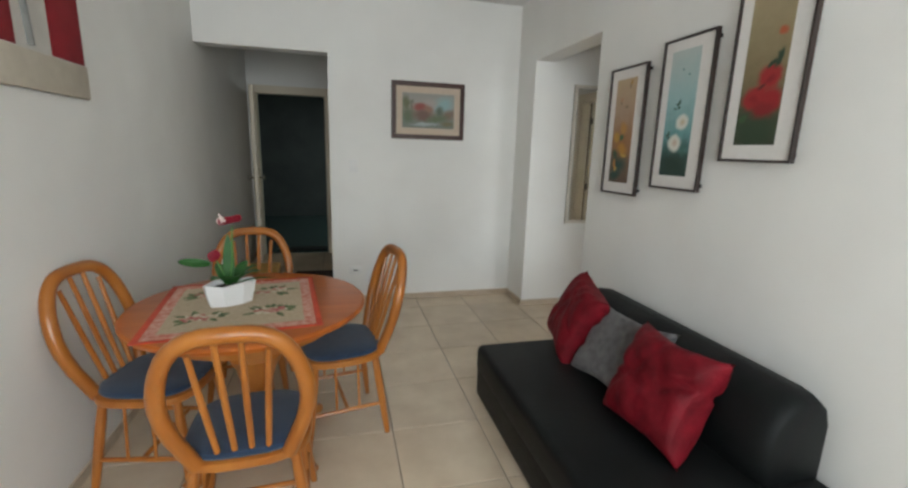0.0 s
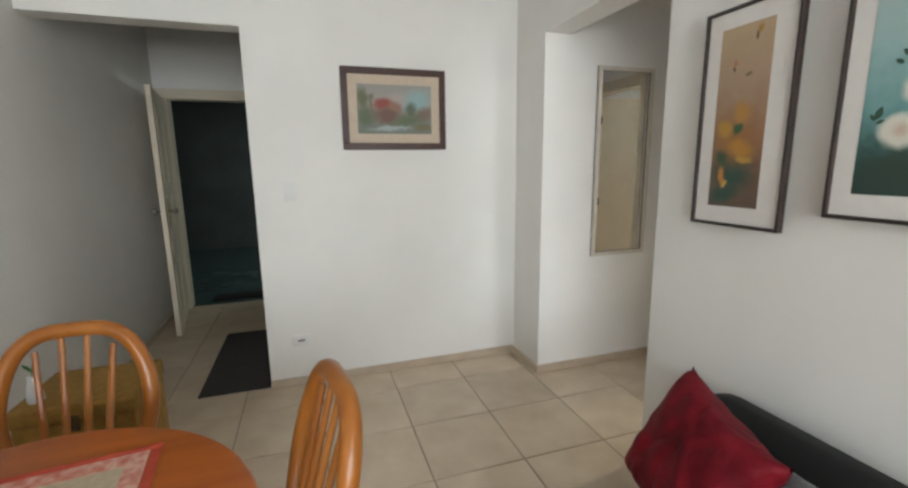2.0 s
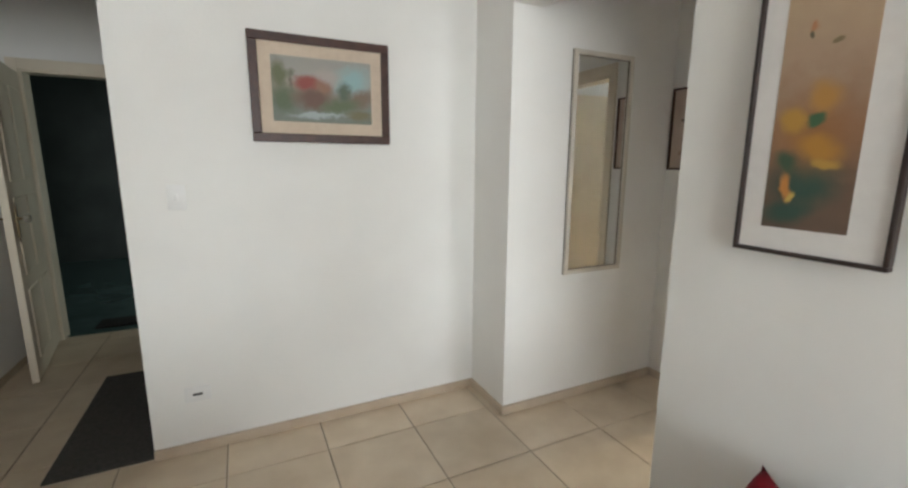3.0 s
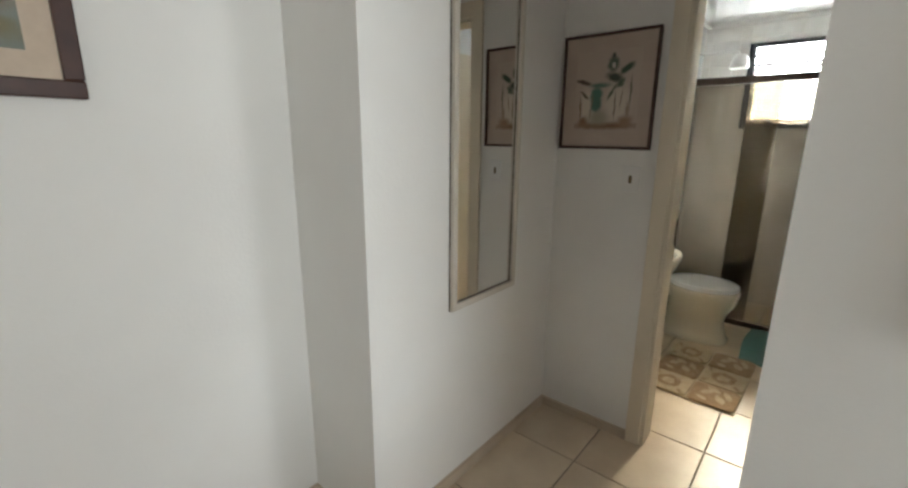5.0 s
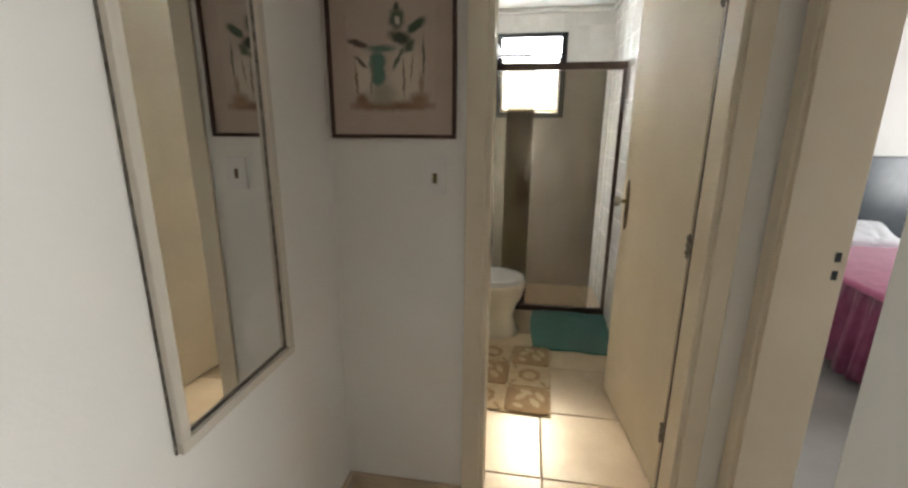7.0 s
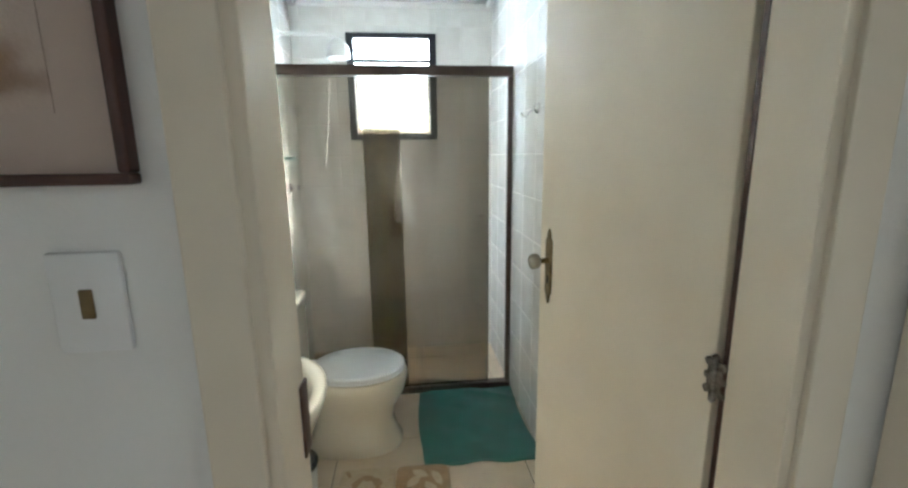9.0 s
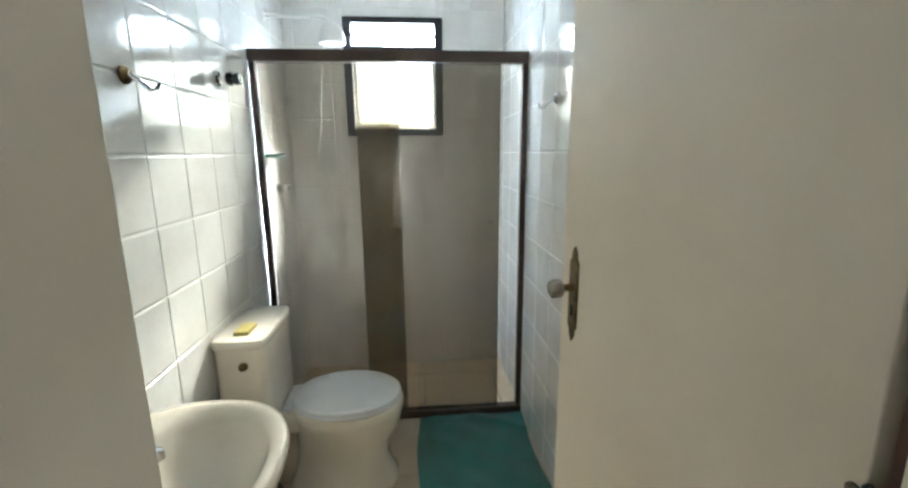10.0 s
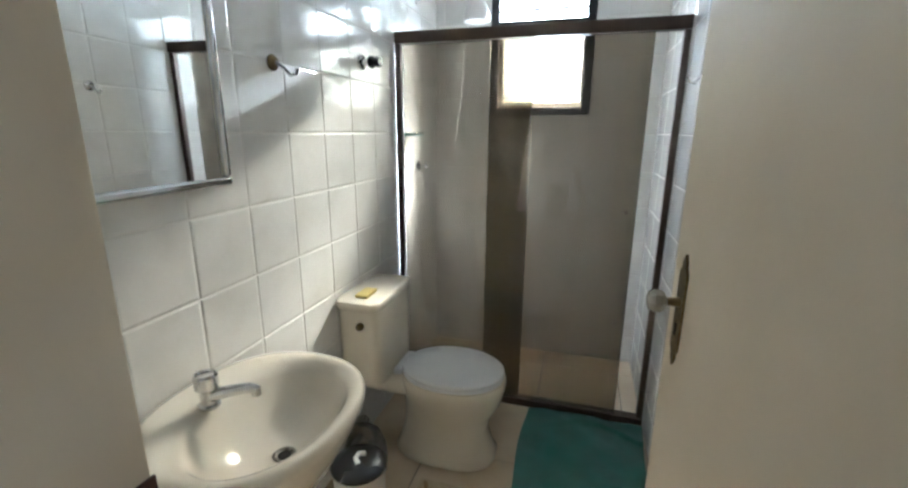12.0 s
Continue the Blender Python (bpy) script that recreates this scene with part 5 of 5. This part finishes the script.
for b in ((-0.287, 0.287, -0.34, -0.318), (-0.287, 0.287, 0.318, 0.34), (-0.287, -0.262, -0.318, 0.318), (0.262, 0.287, -0.318, 0.318)):
    part("frame_bar", bx(*b, 0.0, 0.045, bevel=0.008, seg=3), M_CHROME, cab)
part("mirror_glass", bx(-0.262, 0.262, -0.318, 0.318, 0.002, 0.036), M_MIRROR, cab, smooth=False)

# wall fittings


def robe_hook(label, p, normal, mat):
    root = thing("robe_hook", label, "hook", Matrix.Translation(p) @ mrot(normal))
    part("rose", loft(bmesh.new(), [oval(0, 0, z, r, r, 20) for r, z in ((0.024, 0.0), (0.024, 0.006), (0.017, 0.014), (0.012, 0.018))]), mat, root)
    part("hook", tb([(0, 0, 0.012), (0.004, -0.018, 0.04), (0.006, -0.038, 0.058), (0.010, -0.034, 0.075), (0.012, -0.018, 0.08)], [0.008, 0.006, 0.0055, 0.005, 0.006], 8), M_CHROME, root)


robe_hook("gold and chrome robe hook on the tiles", (4.062, 4.431, 1.655), (0, -1, 0), M_BRASS)
robe_hook("chrome robe hook on the tiles", (4.505, 3.109, 1.65), (0, 1, 0), M_CHROME)
valve = thing("stop_valve", "dark metal stop valve handle on the tiles", "valve", Matrix.Translation((4.64, 4.431, 1.735)) @ mrot((0, -1, 0)))
part("rose", loft(bmesh.new(), [oval(0, 0, z, r, r, 20) for r, z in ((0.032, 0.0), (0.030, 0.008), (0.018, 0.014))]), M_CHROME, valve)
part("stem", tb([(0, 0, 0.01), (0, 0, 0.04)], 0.013, 10), M_CHROME, valve)
vh = loft(bmesh.new(), [oval(0, 0, z, r, r, 18) for r, z in ((0.012, 0.034), (0.025, 0.042), (0.025, 0.056), (0.014, 0.061), (0.014, 0.066), (0.023, 0.071), (0.021, 0.090))])
part("handle", vh, M_DARKPL, valve, "dark turned handle")
dish = thing("soap_dish", "small chrome and glass soap shelf in the shower", "soap dish", Matrix.Translation((5.14, 4.431, 1.43)) @ mrot((0, -1, 0)))
part("shelf", bx(-0.06, 0.06, 0.0, 0.018, 0.0, 0.075, bevel=0.006), M_TEAL, dish)
part("rim", bx(-0.062, 0.062, 0.012, 0.022, 0.07, 0.078, bevel=0.002), M_CHROME, dish)
sv = thing("shower_valve", "chrome shower valve on the tiled wall", "valve", Matrix.Translation((5.30, 4.431, 1.26)) @ mrot((0, -1, 0)))
part("rose", loft(bmesh.new(), [oval(0, 0, z, r, r, 20) for r, z in ((0.030, 0.0), (0.026, 0.01), (0.014, 0.014))]), M_CHROME, sv)
part("handle", tb([(0, 0, 0.01), (0, 0, 0.05), (0, 0, 0.06)], [0.012, 0.019, 0.014], 12), M_CHROME, sv)
sh = thing("shower", "white electric shower head on a pipe from the wall", "shower", pose(5.30, 4.431, 2.15))
part("rose", tb([(0, 0.0, 0), (0, -0.012, 0)], [0.028, 0.018], 14), M_SWITCH, sh)
part("arm", tb([(0, -0.005, 0), (0, -0.28, 0.0), (0, -0.32, -0.012), (0, -0.335, -0.035)], 0.0105, 10), M_SWITCH, sh)
part("head", lathe(bmesh.new(), [(0.0, -0.03), (0.03, -0.03), (0.045, -0.045), (0.062, -0.075), (0.070, -0.125), (0.066, -0.135), (0.0, -0.135)], 24, 0, -0.34), M_SWITCH, sh)
part("hose", tb([(0.0, -0.30, -0.10), (0.0, -0.27, -0.30), (0.01, -0.25, -0.55), (0.01, -0.22, -0.75)], 0.005, 8), M_SWITCH, sh, "thin white shower hose")

# waste bin
wb = thing("waste_bin", "small white pedal bin with a glossy dark lid", "bin", pose(4.068, 4.212, 0))
part("body", lathe(bmesh.new(), [(0.0, 0.0), (0.085, 0.0), (0.088, 0.01), (0.098, 0.235), (0.101, 0.24), (0.101, 0.25), (0.0, 0.25)], 32), M_CLEARPL, wb)
part("lid", lathe(bmesh.new(), [(0.0, 0.250), (0.103, 0.250), (0.104, 0.258), (0.095, 0.268), (0.06, 0.278), (0.0, 0.281)], 32), M_DARKPL, wb, "glossy dark plastic lid")
part("grip", tb([(-0.028, -0.012, 0.279), (-0.012, 0.006, 0.288), (0.012, 0.006, 0.288), (0.028, -0.012, 0.279)], [0.011, 0.009, 0.009, 0.011], 8), M_SWITCH, wb, "white grip")


# crumpled bag between the bin and the toilet
bag = bmesh.new()
rb = random.Random(12)
prof = [(0.07, 0.0), (0.095, 0.03), (0.10, 0.10), (0.092, 0.17), (0.075, 0.22), (0.04, 0.25), (0.022, 0.262), (0.035, 0.285)]
loft(bag, [[(r_ * (1 + rb.uniform(-0.13, 0.13)) * math.cos(2 * math.pi * k / 18), r_ * (1 + rb.uniform(-0.13, 0.13)) * math.sin(2 * math.pi * k / 18), z_) for k in range(18)] for r_, z_ in prof])
single("plastic_bag", bag, M_FILMY, "crumpled cloudy plastic bag standing beside the toilet", "bag", pose(4.262, 4.305, 0.0005))


def soft_sheet(name, label, category, x0, x1, y0, y1, mat, nx, ny, lift, seed):
    """A thin cloth on the floor with wrinkles and uneven edges."""
    bm = bmesh.new()
    rnd = random.Random(seed)
    ph = [rnd.uniform(0, 6.28) for _ in range(8)]
    g = []
    for i in range(nx + 1):
        row = []
        for j in range(ny + 1):
            u, v = i / nx, j / ny
            x = x0 + (x1 - x0) * u + 0.010 * math.sin(7 * v + ph[0]) * (abs(u - 0.5) * 2) ** 3 + 0.006 * math.sin(17 * v + ph[5]) * (abs(u - 0.5) * 2) ** 4
            y = y0 + (y1 - y0) * v + 0.009 * math.sin(6 * u + ph[1]) * (abs(v - 0.5) * 2) ** 3
            w = math.sin(9 * u + 4 * v + ph[2]) * math.sin(5 * v - 3 * u + ph[3]) + 0.5 * math.sin(21 * u - 13 * v + ph[4])
            ridge = math.exp(-((u - 0.72 - 0.22 * math.sin(3.2 * v + ph[6])) / 0.03) ** 2) * (1 - v)
            row.append(bm.verts.new((x, y, 0.009 + lift * (0.5 + 0.35 * w + 1.6 * ridge))))
        g.append(row)
    for i in range(nx):
        for j in range(ny):
            bm.faces.new((g[i][j], g[i + 1][j], g[i + 1][j + 1], g[i][j + 1]))
    edge = [g[i][0] for i in range(nx + 1)] + [g[nx][j] for j in range(1, ny + 1)] + [g[i][ny] for i in range(nx - 1, -1, -1)] + [g[0][j] for j in range(ny - 1, 0, -1)]
    low = [bm.verts.new((v.co.x, v.co.y, 0.0)) for v in edge]
    for k in range(len(edge)):
        bm.faces.new((edge[k], low[k], low[(k + 1) % len(edge)], edge[(k + 1) % len(edge)]))
    return single(name, bm, mat, label, category)


soft_sheet("bath_mat", "teal terry towel spread on the floor before the shower", "towel", 4.30, 4.968, 3.118, 3.688, M_TEAL, 40, 36, 0.008, 5)

# patterned rug of pile squares
rug = thing("bathroom_rug", "beige and brown checked pile rug with scroll motifs", "rug", pose(3.560, 3.590, 0.0005, 0, 0, -2))
part("backing", bx(0.0, 0.75, 0.0, 0.50, 0.0, 0.006, bevel=0.002), M_RUGC, rug)
for i in range(3):
    for j in range(2):
        x0, y0 = 0.003 + i * 0.249, 0.003 + j * 0.248
        dark = (i + j) % 2 == 0
        cx, cy = x0 + 0.1225, y0 + 0.122
        sq = loft(bmesh.new(), [oval(cx, cy, z, 0.1225 * k, 0.122 * k, 28, 7) for k, z in ((1.0, 0.006), (1.0, 0.010), (0.98, 0.0135), (0.93, 0.0145))])
        part("pile_square", sq, M_RUGB if dark else M_RUGC, rug)
        if dark:
            for dx, dy, lng, wide, turn in ((-0.075, -0.06, 0.10, 0.05, 0.5), (-0.02, 0.07, 0.10, 0.045, -0.7), (0.085, 0.05, 0.09, 0.045, -2.1), (-0.085, 0.02, 0.07, 0.04, 1.1)):
                leaf = bmesh.new()
                petal(leaf, cx + dx, cy + dy, lng, wide, turn, 0.0145, 0.002)
                part("scroll_leaf", leaf, M_RUGC, rug, smooth=False)
            spots = [(0.03, -0.065, 0.045, 0.018, 0.4)]
        else:
            spots = [(0.052 * math.cos(radians(a)), 0.052 * math.sin(radians(a)), 0.030, 0.017, radians(a + 90)) for a in range(0, 360, 60)]
            spots += [(-0.09, -0.085, 0.026, 0.010, 0.6), (0.085, 0.09, 0.026, 0.010, 0.5), (-0.085, 0.09, 0.026, 0.010, 2.4)]
        for k, (dx, dy, ra, rb, turn) in enumerate(spots):
            spot = bmesh.new()
            blob(spot, cx + dx, cy + dy, ra, rb, turn, 12, 0.2, k, 0.0142, 0.0025)
            part("motif", spot, M_RUGC if dark else M_RUGB, rug, smooth=False)

# ---- bedroom seen through its door ----
bed = thing("bed", "bed with pink frilled bedspread and dark headboard", "bed", pose(3.75, 0.45, 0))
part("mattress", bx(0.02, 1.95, 0.02, 1.38, 0.18, 0.56, bevel=0.05, seg=3), M_SHEET, bed)
part("bedspread", bx(0.0, 1.55, 0.0, 1.40, 0.53, 0.597, bevel=0.03, seg=3), M_PINK, bed, "plain pink bedspread top")
fr = bmesh.new()
rows = []
path = [(0.02 + 1.93 * k / 150, 1.40) for k in range(150, -1, -1)] + [(0.0, 1.40 - 1.38 * k / 110) for k in range(111)]
for z, amp in ((0.565, 0.004), (0.45, 0.012), (0.24, 0.024), (0.07, 0.032)):
    row = []
    for k, (x, y) in enumerate(path):
        w = amp * (1 + math.sin(k * 0.62) + 0.4 * math.sin(k * 1.7))
        row.append(fr.verts.new((x - (w if y < 1.39 else 0), y + (w if y >= 1.39 else 0), z + (0.012 * math.sin(k * 0.31) if z < 0.1 else 0))))
    rows.append(row)
for a, b in zip(rows, rows[1:]):
    for k in range(len(path) - 1):
        fr.faces.new((a[k], a[k + 1], b[k + 1], b[k]))
bmesh.ops.solidify(fr, geom=fr.faces[:], thickness=0.004)
part("frill", fr, M_PINK, bed, "gathered pink frill", angle=80)
part("headboard", bx(1.96, 2.02, 0.0, 1.40, 0.1, 1.26, bevel=0.015), M_HEAD, bed, "dark blue headboard")
for x in (0.06, 1.88):
    for y in (0.08, 1.32):
        part("foot", bx(x - 0.03, x + 0.03, y - 0.03, y + 0.03, 0, 0.19, bevel=0.005), M_DARKPL, bed)
pl_ = thing("pillow", "white pillow on the bed", "pillow", pose(5.42, 1.18, 0.655, 68, 0, 90))
part("cover", cushion(0.60, 0.38, 0.15, seed=9), M_SHEET, pl_, angle=80)

# ---- tiles, last ----


def cuts(lo, hi, origin, pitch):
    k = math.floor((lo - origin) / pitch)
    out = []
    while origin + k * pitch < hi - 1e-6:
        a, b = max(lo, origin + k * pitch), min(hi, origin + (k + 1) * pitch)
        if b - a > 0.012:
            out.append((a, b))
        k += 1
    return out


TILES = {}


def tile_mesh(w, h, thick, gap, mat, soft):
    key = (round(w, 3), round(h, 3), mat.name)
    if key not in TILES:
        bm = bmesh.new()
        a, b = w / 2 - gap / 2, h / 2 - gap / 2
        rings = []
        for inset, z in ((0.0, -0.004), (0.0, thick - soft * 0.8), (soft * 0.45, thick - soft * 0.22), (soft * 1.5, thick)):
            rings.append([(sx * (a - inset), sy * (b - inset), z) for sx, sy in ((-1, -1), (1, -1), (1, 1), (-1, 1))])
        loft(bm, rings)
        TILES[key] = finish(bm, "tile", mat, False)
    return TILES[key]


def lay(parent, u_range, v_range, u0, v0, pitch_u, pitch_v, place, thick, gap, mat, soft, name="tile"):
    for a, b in cuts(*u_range, u0, pitch_u):
        for c, d in cuts(*v_range, v0, pitch_v):
            ob = new(name, tile_mesh(b - a, d - c, thick, gap, mat, soft))
            ob.parent = parent
            ob.matrix_world = place((a + b) / 2, (c + d) / 2)


FLAT = lambda u, v: Matrix.Translation((u, v, -0.006))
for ur, vr in (((-1.0, 1.742), (-0.95, 4.835)), ((1.742, 1.79), (-0.95, 3.196)), ((1.742, 1.79), (4.45, 4.835)), ((-1.0, 0.025), (4.835, 6.99)), ((1.742, 3.14), (3.196, 4.45)), ((1.96, 3.14), (3.03, 3.196)), ((3.14, 5.656), (3.104, 4.437))):
    lay(floor, ur, vr, 0.81, 4.10, 0.466, 0.452, FLAT, 0.006, 0.006, M_TILE, 0.0025)
P = 0.2125
NORTH = lambda u, v: Matrix.Translation((u, 4.440, v)) @ mrot((0, -1, 0))
SOUTH = lambda u, v: Matrix.Translation((u, 3.100, v)) @ mrot((0, 1, 0))
EAST = lambda u, v: Matrix.Translation((5.659, u, v)) @ mrot((-1, 0, 0))
lay(wall_bath_north, (3.11, 5.652), (0.0, 2.44), 3.694, 1.022, P, P, NORTH, 0.005, 0.0022, M_WTILE, 0.0045)
lay(wall_bath_south, (3.11, 5.652), (0.0, 2.44), 3.694, 1.022, P, P, SOUTH, 0.005, 0.0022, M_WTILE, 0.0045)
for ur, vr in (((3.108, 3.485), (0.0, 2.44)), ((4.085, 4.432), (0.0, 2.44)), ((3.485, 4.085), (0.0, 1.555)), ((3.485, 4.085), (2.25, 2.44))):
    lay(wall_bath_east, ur, vr, 3.10, 1.022, P, P, EAST, 0.005, 0.0022, M_WTILE, 0.0045)
